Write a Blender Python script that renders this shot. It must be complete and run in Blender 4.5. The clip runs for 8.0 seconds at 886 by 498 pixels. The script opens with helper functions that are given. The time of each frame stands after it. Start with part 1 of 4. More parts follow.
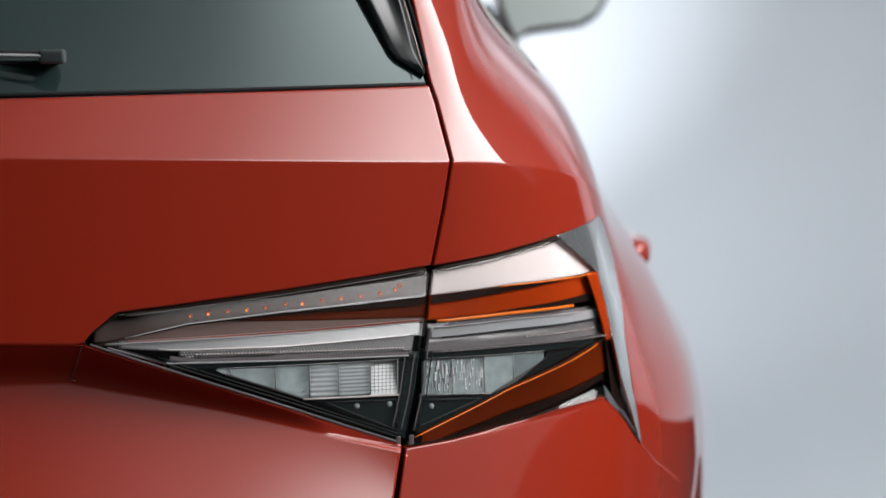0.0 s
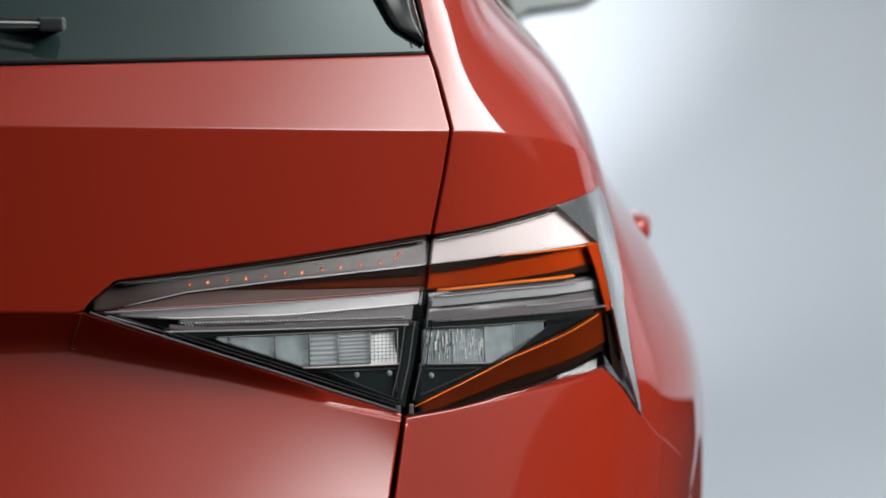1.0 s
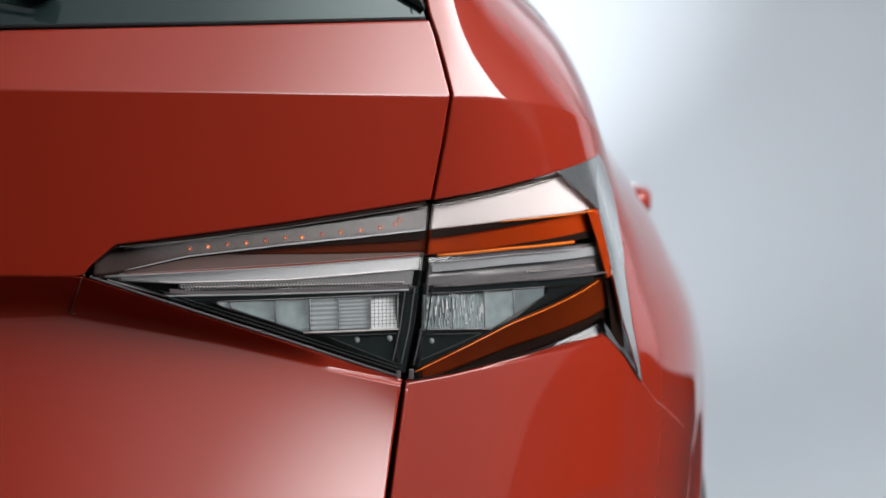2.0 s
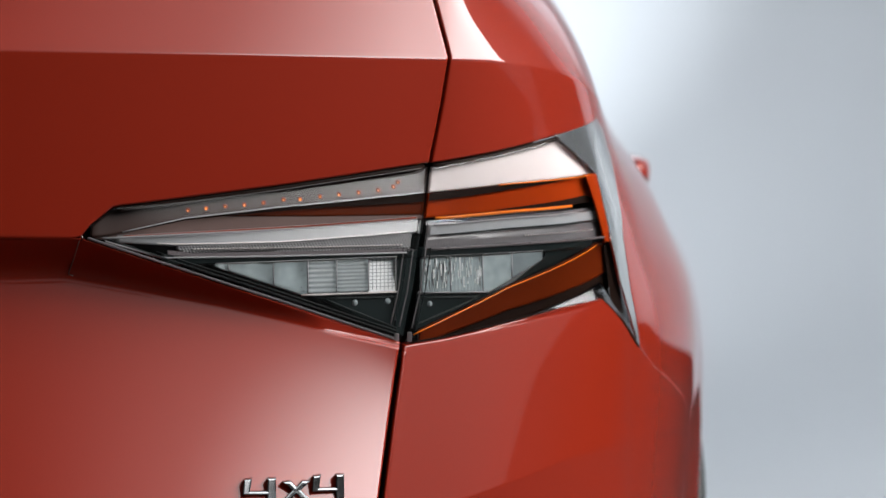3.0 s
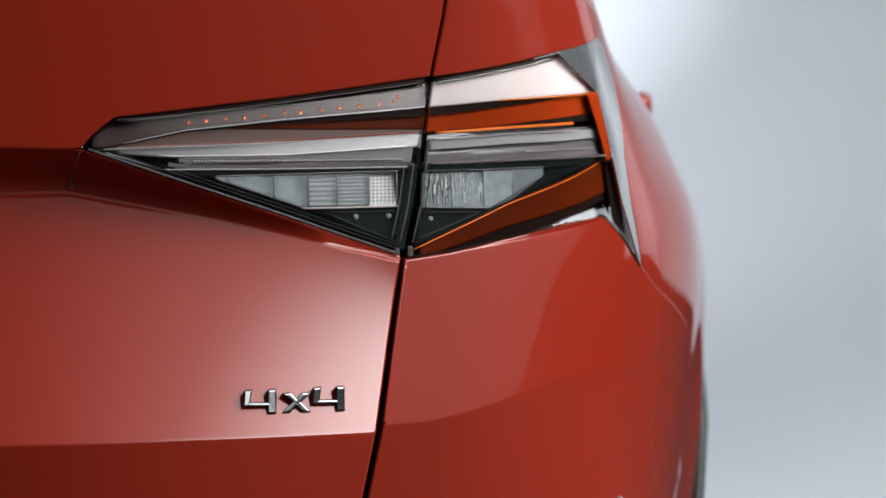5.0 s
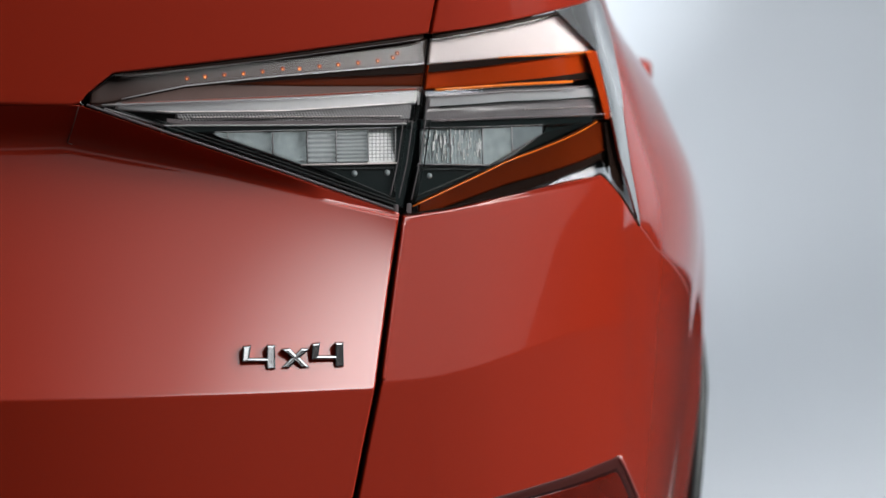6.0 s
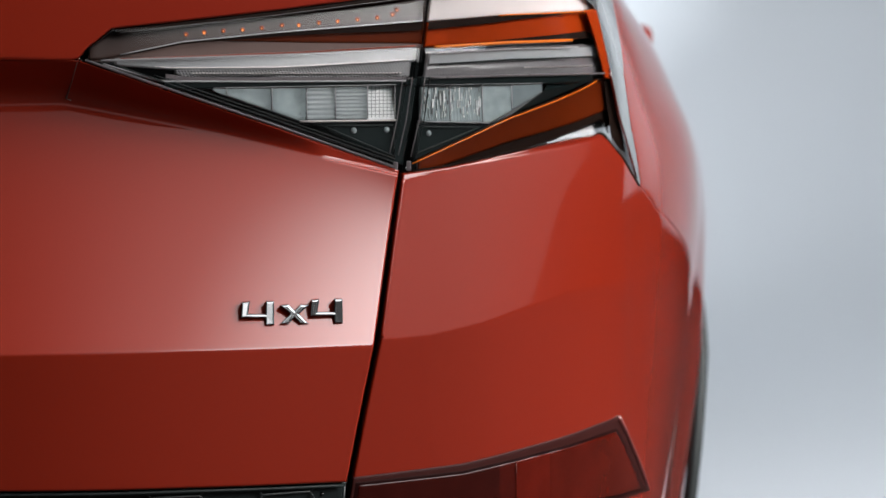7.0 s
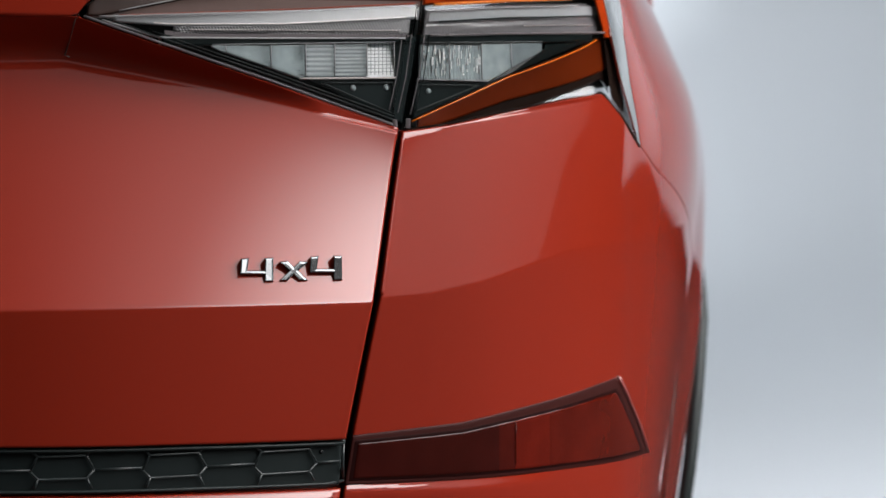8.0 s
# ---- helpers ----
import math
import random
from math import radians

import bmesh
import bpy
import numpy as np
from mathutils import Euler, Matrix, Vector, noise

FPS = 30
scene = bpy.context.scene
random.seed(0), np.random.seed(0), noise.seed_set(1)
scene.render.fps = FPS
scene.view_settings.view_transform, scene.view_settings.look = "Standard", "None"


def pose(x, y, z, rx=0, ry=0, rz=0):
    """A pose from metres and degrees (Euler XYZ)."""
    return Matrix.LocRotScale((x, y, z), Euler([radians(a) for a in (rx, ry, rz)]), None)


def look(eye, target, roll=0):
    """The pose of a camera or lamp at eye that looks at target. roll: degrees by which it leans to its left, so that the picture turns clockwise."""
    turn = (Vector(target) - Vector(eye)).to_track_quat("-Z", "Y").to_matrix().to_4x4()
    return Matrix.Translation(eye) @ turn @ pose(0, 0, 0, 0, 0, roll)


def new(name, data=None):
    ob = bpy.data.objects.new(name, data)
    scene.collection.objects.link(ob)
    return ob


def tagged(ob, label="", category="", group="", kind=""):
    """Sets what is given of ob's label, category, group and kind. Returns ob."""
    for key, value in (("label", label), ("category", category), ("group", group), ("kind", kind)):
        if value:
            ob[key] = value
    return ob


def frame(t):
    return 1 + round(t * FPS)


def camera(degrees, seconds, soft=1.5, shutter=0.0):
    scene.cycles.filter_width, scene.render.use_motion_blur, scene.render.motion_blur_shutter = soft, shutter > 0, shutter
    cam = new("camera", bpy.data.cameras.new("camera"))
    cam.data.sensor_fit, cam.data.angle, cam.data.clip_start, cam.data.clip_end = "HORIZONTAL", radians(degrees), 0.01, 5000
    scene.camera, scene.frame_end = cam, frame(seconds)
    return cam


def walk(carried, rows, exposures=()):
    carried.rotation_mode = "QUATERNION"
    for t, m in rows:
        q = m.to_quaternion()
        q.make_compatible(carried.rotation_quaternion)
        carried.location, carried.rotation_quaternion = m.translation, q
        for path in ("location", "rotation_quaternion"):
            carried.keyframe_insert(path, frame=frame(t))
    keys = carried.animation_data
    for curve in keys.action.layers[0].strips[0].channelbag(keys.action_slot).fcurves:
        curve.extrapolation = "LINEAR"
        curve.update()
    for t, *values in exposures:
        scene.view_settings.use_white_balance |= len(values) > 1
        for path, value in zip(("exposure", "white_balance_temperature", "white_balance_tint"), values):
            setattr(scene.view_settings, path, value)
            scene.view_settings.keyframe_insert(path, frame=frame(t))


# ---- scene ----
cam = camera(15.0, 8.0)
PATH = [
    (0, (-0.005, -0.005, 1.271), (-0.001, 1.99, 1.12), -0.1),
    (0.5, (-0.005, -0.003, 1.257), (-0.0015, 1.992, 1.106), -0.1),
    (1, (-0.005, -0.003, 1.242), (-0.001, 1.992, 1.091), -0.1),
    (1.5, (-0.003, -0.005, 1.227), (-0.001, 1.989, 1.075), -0.1),
    (3, (-0.002, -0.008, 1.18), (0.001, 1.987, 1.026), -0.1),
    (3.5, (0.002, -0.009, 1.157), (0.002, 1.985, 1.005), -0.1),
    (4, (0.003, -0.01, 1.139), (0.003, 1.984, 0.985), -0.1),
    (4.5, (0.004, -0.012, 1.123), (0.003, 1.982, 0.967), -0.1),
    (6, (0.009, -0.014, 1.067), (0.005, 1.98, 0.909), -0.15),
    (6.5, (0.011, -0.012, 1.048), (0.006, 1.982, 0.889), -0.15),
    (7, (0.011, -0.011, 1.032), (0.006, 1.982, 0.871), -0.1),
    (7.5, (0.010, -0.008, 1.014), (0.006, 1.985, 0.852), -0.1),
    (8, (0.009, -0.006, 0.994), (0.0055, 1.988, 0.832), -0.1),
]
walk(cam, [(t, look(eye, target, roll)) for t, eye, target, roll in PATH])
# long studio lens with a shallow focus on the tail lamp
cam.data.dof.use_dof = True
cam.data.dof.focus_distance = 3.06
cam.data.dof.aperture_fstop = 5.6

# ---- world and exposure ----
world = bpy.data.worlds.new("studio_world")
world.use_nodes = True
world.node_tree.nodes["Background"].inputs[0].default_value = (.01, .01, .011, 1)
world.node_tree.nodes["Background"].inputs[1].default_value = 1.0
scene.world = world
scene.view_settings.exposure = 0.0

# lamps: the overhead softbox has its own diffuser further down; these wash the backdrop
HOT, MID, DIM = 14.5, 1.62, .24     # softbox brightness: round its lamp, further out, and over the whole cloth
WASH, SPOT = 250.0, 520.0    # watts on the backdrop: each broad wash lamp, glow behind the car
# SIDE and RISE feed added lamps, for backdrop parts seen only in the paint
SIDE, HALO, RISE = 1000.0, 140.0, 720.0    # watts of the lamp on the backdrop's far side, of the wide glow, of each lamp that lights it from its foot up


def spot_lamp(name, eye, target, degrees, watts):
    data = bpy.data.lights.new(name, "SPOT")
    data.energy, data.spot_size, data.spot_blend, data.shadow_soft_size = watts, radians(degrees), 1.0, 0.0
    ob = new(name, data)
    ob.matrix_world = look(eye, target)
    return ob


# ---- materials ----
def material(name, colour, rough=.5, metal=0.0, coat=0.0, coat_rough=.03, ior=1.5, grain=0.0, grain_scale=40.0, bump=0.0, bump_scale=300.0, spec=.5):
    m = bpy.data.materials.new(name)
    m.use_nodes = True
    n, l = m.node_tree.nodes, m.node_tree.links
    b = n["Principled BSDF"]
    b.inputs["Base Color"].default_value = (*colour, 1)
    b.inputs["Roughness"].default_value = rough
    b.inputs["Metallic"].default_value = metal
    b.inputs["IOR"].default_value = ior
    b.inputs["Coat Weight"].default_value = coat
    b.inputs["Coat Roughness"].default_value = coat_rough
    b.inputs["Specular IOR Level"].default_value = spec
    co = n.new("ShaderNodeTexCoord")
    if grain:
        t1 = n.new("ShaderNodeTexNoise")
        t1.inputs["Scale"].default_value = grain_scale
        t1.inputs["Detail"].default_value = 6
        l.new(co.outputs["Object"], t1.inputs["Vector"])
        hsv = n.new("ShaderNodeHueSaturation")
        hsv.inputs["Color"].default_value = (*colour, 1)
        mp = n.new("ShaderNodeMapRange")
        mp.inputs["To Min"].default_value, mp.inputs["To Max"].default_value = 1 - grain, 1 + grain
        l.new(t1.outputs["Fac"], mp.inputs["Value"])
        l.new(mp.outputs["Result"], hsv.inputs["Value"])
        l.new(hsv.outputs["Color"], b.inputs["Base Color"])
        mr = n.new("ShaderNodeMapRange")
        mr.inputs["To Min"].default_value, mr.inputs["To Max"].default_value = rough * (1 - grain), rough * (1 + grain)
        l.new(t1.outputs["Fac"], mr.inputs["Value"])
        l.new(mr.outputs["Result"], b.inputs["Roughness"])
    if bump:
        t2 = n.new("ShaderNodeTexNoise")
        t2.inputs["Scale"].default_value = bump_scale
        t2.inputs["Detail"].default_value = 3
        l.new(co.outputs["Object"], t2.inputs["Vector"])
        bp = n.new("ShaderNodeBump")
        bp.inputs["Strength"].default_value = bump
        bp.inputs["Distance"].default_value = .001
        l.new(t2.outputs["Fac"], bp.inputs["Height"])
        l.new(bp.outputs["Normal"], b.inputs["Normal"])
    return m


def clear_lens(name, tint, ior=1.5, rough=.02):
    """A clear moulded cover: light goes straight through, the skin mirrors by Fresnel."""
    m = bpy.data.materials.new(name)
    m.use_nodes = True
    n, l = m.node_tree.nodes, m.node_tree.links
    n.remove(n["Principled BSDF"])
    fr, tr, gl, mx = n.new("ShaderNodeFresnel"), n.new("ShaderNodeBsdfTransparent"), n.new("ShaderNodeBsdfGlossy"), n.new("ShaderNodeMixShader")
    fr.inputs["IOR"].default_value = ior
    tr.inputs["Color"].default_value = (*tint, 1)
    gl.inputs["Roughness"].default_value = rough
    l.new(fr.outputs[0], mx.inputs[0]); l.new(tr.outputs[0], mx.inputs[1]); l.new(gl.outputs[0], mx.inputs[2])
    l.new(mx.outputs[0], n["Material Output"].inputs["Surface"])
    return m


def glow(name, colour, strength):
    m = bpy.data.materials.new(name)
    m.use_nodes = True
    n, l = m.node_tree.nodes, m.node_tree.links
    n.remove(n["Principled BSDF"])
    e = n.new("ShaderNodeEmission")
    e.inputs[0].default_value, e.inputs[1].default_value = (*colour, 1), strength
    l.new(e.outputs[0], n["Material Output"].inputs["Surface"])
    return m


PAINT = material("red_paint", (.190, .0098, .0010), rough=.55, metal=0.0, coat=1.0, coat_rough=.015, grain=.05, grain_scale=900, spec=.1)
BLACK = material("black_gloss", (.008, .009, .010), rough=.12, coat=.5, grain=.1, grain_scale=60)
FINBLACK = material("spoiler_black", (.007, .009, .010), rough=.30, spec=.32, coat=.06, coat_rough=.1, grain=.1, grain_scale=60)
MATT = material("black_plastic", (.010, .017, .0175), rough=.42, grain=.12, grain_scale=120, bump=.15, bump_scale=900)
RUBBER = material("black_rubber", (.008, .008, .009), rough=.8, spec=.15, grain=.15, grain_scale=150)
INNER = material("lamp_inner_black", (.0055, .0098, .0102), rough=.30, spec=.22, grain=.1, grain_scale=80)
GREY = material("light_guide_grey", (.215, .215, .22), rough=.3, coat=.5, grain=.10, grain_scale=200, bump=.2, bump_scale=1400)
FROST = material("frosted_grey", (.34, .34, .35), rough=.30, coat=.8, grain=.05, grain_scale=120)
CHROME = material("dark_chrome", (.16, .165, .17), rough=.16, metal=1.0, grain=.06, grain_scale=200)
DEEP = material("deep_red_plastic", (.075, .006, .002), rough=.2, coat=.6, grain=.1, grain_scale=90)
AMBERDARK = material("amber_dark_plastic", (.30, .032, .003), rough=.5, coat=.05, grain=.08, grain_scale=90)
RIDGE = material("ridge_grey", (.27, .28, .29), rough=.35, coat=.2, grain=.06, grain_scale=120)
AMBER = material("amber_red_plastic", (.29, .029, .002), rough=.35, spec=.08, coat=.03, grain=.08, grain_scale=90)
FINGREY = material("fin_backdrop_grey", (.15, .165, .175), rough=.18, coat=.8, grain=.06, grain_scale=60)
LED = material("led_amber", (.80, .19, .014), rough=.25, coat=.5)
SMOKE = material("smoky_plastic", (.046, .028, .024), rough=.35, spec=.2, coat=.1, grain=.08, grain_scale=120)
PALE = material("pale_plastic", (.68, .62, .61), rough=.45, coat=.1, grain=.05, grain_scale=120)
CELL = material("clear_cell", (.29, .345, .355), rough=.22, metal=0.0, grain=.35, grain_scale=90)
CELLDARK = material("dim_cell", (.17, .205, .215), rough=.22, grain=.25, grain_scale=90)
RIM = material("grey_rim", (.135, .125, .13), rough=.3, coat=.35, grain=.1, grain_scale=150)
AMBERLOW = material("dark_amber_plastic", (.085, .0105, .0012), rough=.3, spec=.12, coat=.10, grain=.12, grain_scale=90)
RIMRED = material("reflector_rim", (.030, .0055, .0045), rough=.6, spec=.12, coat=.0, grain=.1, grain_scale=100)
RIMPINK = material("reflector_edge", (.20, .045, .04), rough=.3, coat=.8, grain=.1, grain_scale=100)
FINDARK = material("fin_dark_grey", (.07, .075, .078), rough=.22, coat=.8, grain=.06, grain_scale=60)
WHITE = material("white_reflector", (.90, .92, .92), rough=.3, metal=.0, coat=.3, grain=.10, grain_scale=130)
RIBBED = material("ribbed_cell", (.29, .33, .34), rough=.22, coat=.3, grain=.12, grain_scale=180)
EMITTER = glow("amber_emitter", (1.0, .30, .07), 1.2)
BROWN = material("smoky_brown_plastic", (.15, .10, .09), rough=.3, coat=.3, grain=.06, grain_scale=120)
GUIDE = material("dark_light_guide", (.135, .128, .134), rough=.22, coat=.6, grain=.12, grain_scale=200, bump=.2, bump_scale=1400)
LILAC = material("lilac_grey_plastic", (.120, .106, .111), rough=.28, spec=.35, coat=.3, grain=.08, grain_scale=150)
TAN = material("brown_amber_plastic", (.080, .012, .002), rough=.35, spec=.1, coat=.04, grain=.14, grain_scale=60)
SOOT = material("brown_black_plastic", (.010, .005, .0035), rough=.5, spec=.06, grain=.1, grain_scale=90)
GRILLE = material("grille_plastic", (.0062, .0105, .0108), rough=.5, spec=.28, grain=.15, grain_scale=90, bump=.15, bump_scale=900)
# grille plastic made lighter: the glossy highlights on its edges are in the colour
GRILLERIB = material("grille_rib", (.024, .031, .032), rough=.34, spec=.5, grain=.1, grain_scale=120)
# one red lens in four strengths: how brightly each field is lit is coloured in
LENSDARK = material("red_lens_unlit", (.025, .0026, .0016), rough=.2, spec=.2, grain=.3, grain_scale=35)
LENSLIT = material("red_lens_lit", (.076, .0052, .0022), rough=.2, spec=.2, grain=.3, grain_scale=35)
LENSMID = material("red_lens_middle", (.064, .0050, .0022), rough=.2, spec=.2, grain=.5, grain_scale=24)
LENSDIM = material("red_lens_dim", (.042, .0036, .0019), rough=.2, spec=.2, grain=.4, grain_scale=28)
LENSEDGE = material("red_lens_border", (.010, .0016, .0014), rough=.5, spec=.05, grain=.1, grain_scale=60)
WIPERCAP = material("wiper_cap_plastic", (.030, .038, .039), rough=.4, grain=.12, grain_scale=200, bump=.1, bump_scale=900)
LENS = clear_lens("clear_lens", (.94, .94, .94), ior=1.43, rough=.09)
GLASS = material("privacy_glass", (.013, .0235, .023), rough=.03, spec=.5, grain=.05, grain_scale=4)
GLASS.node_tree.nodes["Principled BSDF"].inputs["Specular Tint"].default_value = (.86, 1, 1, 1)
MIRROR = material("mirror_glass", (.42, .48, .47), rough=.30, metal=1.0)
BACK = material("backdrop_paint", (.585, .643, .705), rough=.8, grain=.03, grain_scale=.7)
BOARD = material("grey_board", (.085, .085, .085), rough=.8, grain=.03, grain_scale=2)
FLOOR = material("floor_paint", (.025, .024, .024), rough=.9, grain=.08, grain_scale=3, spec=.1)
DARKWALL = material("studio_black_wall", (.014, .014, .015), rough=.8, grain=.1, grain_scale=2)
# ---- shape of the car's skin: s runs round the body, z is height ----
PLAN_S = [-.66, -.55, -.45, -.323, -.18, -.035, .06, .12, .16, .22, .30, .50, .80, 1.10, 2.40, 3.20]
PLAN_X = [-.66, -.55, -.45, -.323, -.18, -.035, .06, .12, .153, .188, .208, .225, .240, .245, .200, .100]
PLAN_Y = [2.945, 2.948, 2.957, 2.985, 3.036, 3.093, 3.15, 3.20, 3.24, 3.295, 3.37, 3.57, 3.87, 4.17, 5.47, 6.27]
_g = np.arange(-.70, 3.2005, .001)


def soften(v, n, times=1):
    """Rounds off the corners of an evenly spaced curve."""
    w = np.hanning(2 * n + 3)[1:-1]
    w /= w.sum()
    for _ in range(times):
        v = np.convolve(np.pad(v, n, mode="reflect", reflect_type="odd"), w, mode="valid")
    return v


def relaxed(v):
    """The plan curve with its corners rounded, more and more towards the flank."""
    q = np.clip((_g - .10) / .60, 0, 1)
    half = (45 + 210 * q * q * (3 - 2 * q) + 70 * np.clip((.02 - _g) / .15, 0, 1)).astype(int)
    pad = 300
    w = np.pad(v, pad, mode="reflect", reflect_type="odd")
    out = np.empty_like(v)
    for k, n in enumerate(half):
        h = np.hanning(2 * n + 3)[1:-1]
        out[k] = np.dot(w[pad + k - n:pad + k + n + 1], h) / h.sum()
    return soften(out, 20)


_gx, _gy = relaxed(np.interp(_g, PLAN_S, PLAN_X)), relaxed(np.interp(_g, PLAN_S, PLAN_Y))
# across the tailgate the plan is one even sweep
_even = np.clip((_g + .02) / .07, 0, 1)
_even = _even * _even * (3 - 2 * _even)
_gy = np.polyval([0.44775, 0.53176, 0.59343, 0.54635, 3.1162], _g) * (1 - _even) + _gy * _even
_gy = soften(_gy, 20)
LINES = {
    'shelf': ([-0.7, -0.385, -0.08, 0.012, 0.122, 0.293], [0.538, 0.5372, 0.5305, 0.5255, 0.5215, 0.51]),
    'window': ([-0.395, -0.197, -0.013, 0.076], [1.1802, 1.1826, 1.1858, 1.1844]),
    'crease': ([-0.391, -0.195, 0.004, 0.058, 0.133, 0.205, 0.252, .30, .36, .45, .60], [1.1272, 1.1224, 1.1157, 1.1135, 1.1048, 1.0913, 1.0770, 1.067, 1.061, 1.058, 1.057]),
    'recess': ([-0.393, -0.322, -0.196, -0.034, 0.063, 0.175], [0.961, 0.959, 0.9135, 0.8517, 0.8652, 0.8782]),
    'panel': ([-0.399, -0.34, -0.274, -0.198, -0.095, -0.034, 0.063, 0.175], [0.9185, 0.9194, 0.9063, 0.891, 0.8654, 0.8507, 0.8636, 0.8772]),
    'low': ([-0.384, -0.224, -0.063, -0.009, 0.038, 0.086, 0.127], [0.7050, 0.7042, 0.7005, 0.7022, 0.7104, 0.7231, 0.7339]),
}
LINES['crease'] = (_g, soften(np.interp(_g, *LINES['crease']), 30))
def line(name, s): return np.interp(s, *LINES[name])
def step(a, b, v):
    q = np.clip((v - a) / (b - a), 0, 1); return q * q * (3 - 2 * q)
SEAM_Z = [.45, .58, .642, .70, .783, .851, .90, .957, 1.015, 1.03, 1.072, 1.117, 1.171, 1.192, 1.224, 1.266, 1.60]
SEAM_S = [-.1015, -.0808, -.0686, -.0565, -.0455, -.0358, -.0247, -.0167, -.0097, -.0069, .0017, .0093, -.005, -.0124, -.019, -.0281, -.100]
# sweep of the lower tailgate: powers of the run across and of the drop, with their weights
GATE_TERMS = [(i, j) for j in range(3) for i in range(6 if j == 0 else 5)]
GATE = [0.03783, -0.02213, -0.01923, -0.01365, -0.009614, -0.001652, -0.09663, 0.01192, 0.06183, 0.03256, 0.002087, -0.02657, 0.003242, 0.0003017, -0.01877, -0.01356]
def prof(s, z):
    zW, zC, zR, zP, zL = (line(n, s) for n in ("window", "crease", "recess", "panel", "low"))
    k = .030 * (1 - step(-.367, .012, s))
    low = -.06 * (1 - step(-.02, .34, s))
    kc = np.interp(s, [-.6, .1, .3, 3], [.036, .036, 0, 0])
    out = np.zeros_like(z)
    def seg(z1, p1, z0, p0):
        return p0 + (p1 - p0) * (z - z0) / np.maximum(z1 - z0, 1e-4)
    m = step(-.002, .002, s - np.interp(z, SEAM_Z, SEAM_S))
    hi = np.maximum(z - zC, 0)
    pillar = (.47 * hi + .55 * hi * hi / (1 + 2 * hi)) * (1 - step(.20, 1.0, s))
    turn = np.maximum(s - .03 + .32 * np.minimum(hi, .2), 0)
    pillar = pillar + .45 * np.tanh(turn * turn / (turn + .012) / .45) * .75 * (np.minimum(hi, .17) / .093) ** 1.1
    out = np.where(z >= zW, kc + (z - zW) * (.54 - .16 * step(-.42, -.02, s) + 2.8 * np.maximum(s + .3, 0) ** 2 * (s < .1)), out)
    out = np.where((z < zW) & (z >= zC), seg(zW, kc, zC, 0), out)
    out = np.where(z >= zC, out * (1 - m) + pillar * m, out)
    def gate_at(h):
        u, w = (np.clip(s, -.70, .02) + .3) / .3, (.90 - h) / .2
        return sum(c * u ** i * w ** j for c, (i, j) in zip(GATE, GATE_TERMS))
    tall = np.maximum(zP - zL, 1e-3)
    gate = gate_at(z)
    tuck = k * m + (1 - m) * gate_at(zP)
    low = low * .575 * m + gate_at(zL) * (1 - m)
    out = np.where((z < zR) & (z >= zP), np.maximum(tuck, .001) * (1 - np.clip(1 - (zR - z) / np.maximum(zR - zP, 1e-4), 0, 1) ** 1.8), out)
    q = np.clip((zP - z) / tall, 0, 1)
    ledge = np.interp(q, [0, .04, 1], [0, .043, 1]) * low
    out = np.where((z < zP) & (z >= zL), gate * (1 - m) + ledge * m, out)
    out = np.where(z < zL, low + (zL - z) * .08 + np.maximum(0, .42 - z) * .4 - .48 * np.clip(line("shelf", s) - z, 0, .008) * (1 - step(.03, .16, s)), out)
    return out
TUCK_Z = [.3, .85, .95, 1.05, 1.10, 1.17, 1.21, 1.25, 1.35, 1.60]
TUCK = [.0, .0, -.012, -.042, -.052, -.081, -.120, -.154, -.235, -.42]
BULGE_Z = [.3, .42, .5, .6, .68, .73, .76, .79, .82, .87, .92, .97, 1.02, 1.06, 1.2]
BULGE = [.018, .0320, .0432, .0562, .0615, .0640, .0628, .0595, .0548, .0450, .029, .015, -.002, -.010, .0]
_z = np.arange(.2, 1.7, .002)
_zt, _zb = soften(np.interp(_z, TUCK_Z, TUCK), 18, 2), soften(np.interp(_z, BULGE_Z, BULGE), 8, 2)
def skin(s, z):
    s = np.asarray(s, float); z = np.asarray(z, float)
    x = np.interp(s, _g, _gx); y = np.interp(s, _g, _gy)
    r = .0013
    p = sum(prof(s, z + r * o) for o in (-1, -.5, 0, .5, 1)) / 5
    ramp = np.maximum(x - .005, 0)
    w1 = ramp * ramp / (ramp + .05) / .166
    rise = np.clip((s - .225) / .47, 0, 1)
    w2 = 1 - (1 - np.minimum(1.07 * rise * rise / (rise + .07), 1)) ** 1.7
    drop = .06 * (1 - step(.2, .72, s))
    zt, zb = np.interp(z, _z, _zt), np.interp(z - drop * step(.95, .8, z), _z, _zb)
    # the flank swells out round the wheel opening
    flare = .013 * (step(.62, .45, np.hypot(y - 4.15, z - .345)) - .8 * step(.86, .70, z))
    return np.stack([x + zt * w1 + (zb + flare * step(.2, .6, s)) * w2, y + p, z], -1)


def curve(points):
    """A height or side line through a few (s, z) points."""
    a = np.array(points, float)
    return lambda q: np.interp(q, a[:, 0], a[:, 1])


def seam(z):
    return np.interp(z, SEAM_Z, SEAM_S)


def link(name, verts, faces, mat, parent=None, label="", smooth=True):
    me = bpy.data.meshes.new(name)
    me.from_pydata([tuple(v) for v in verts], [], faces)
    me.materials.append(mat)
    if smooth:
        me.polygons.foreach_set("use_smooth", [True] * len(me.polygons))
    me.update()
    ob = new(name, me)
    ob.parent = parent
    if label:
        ob["label"] = label
    return ob


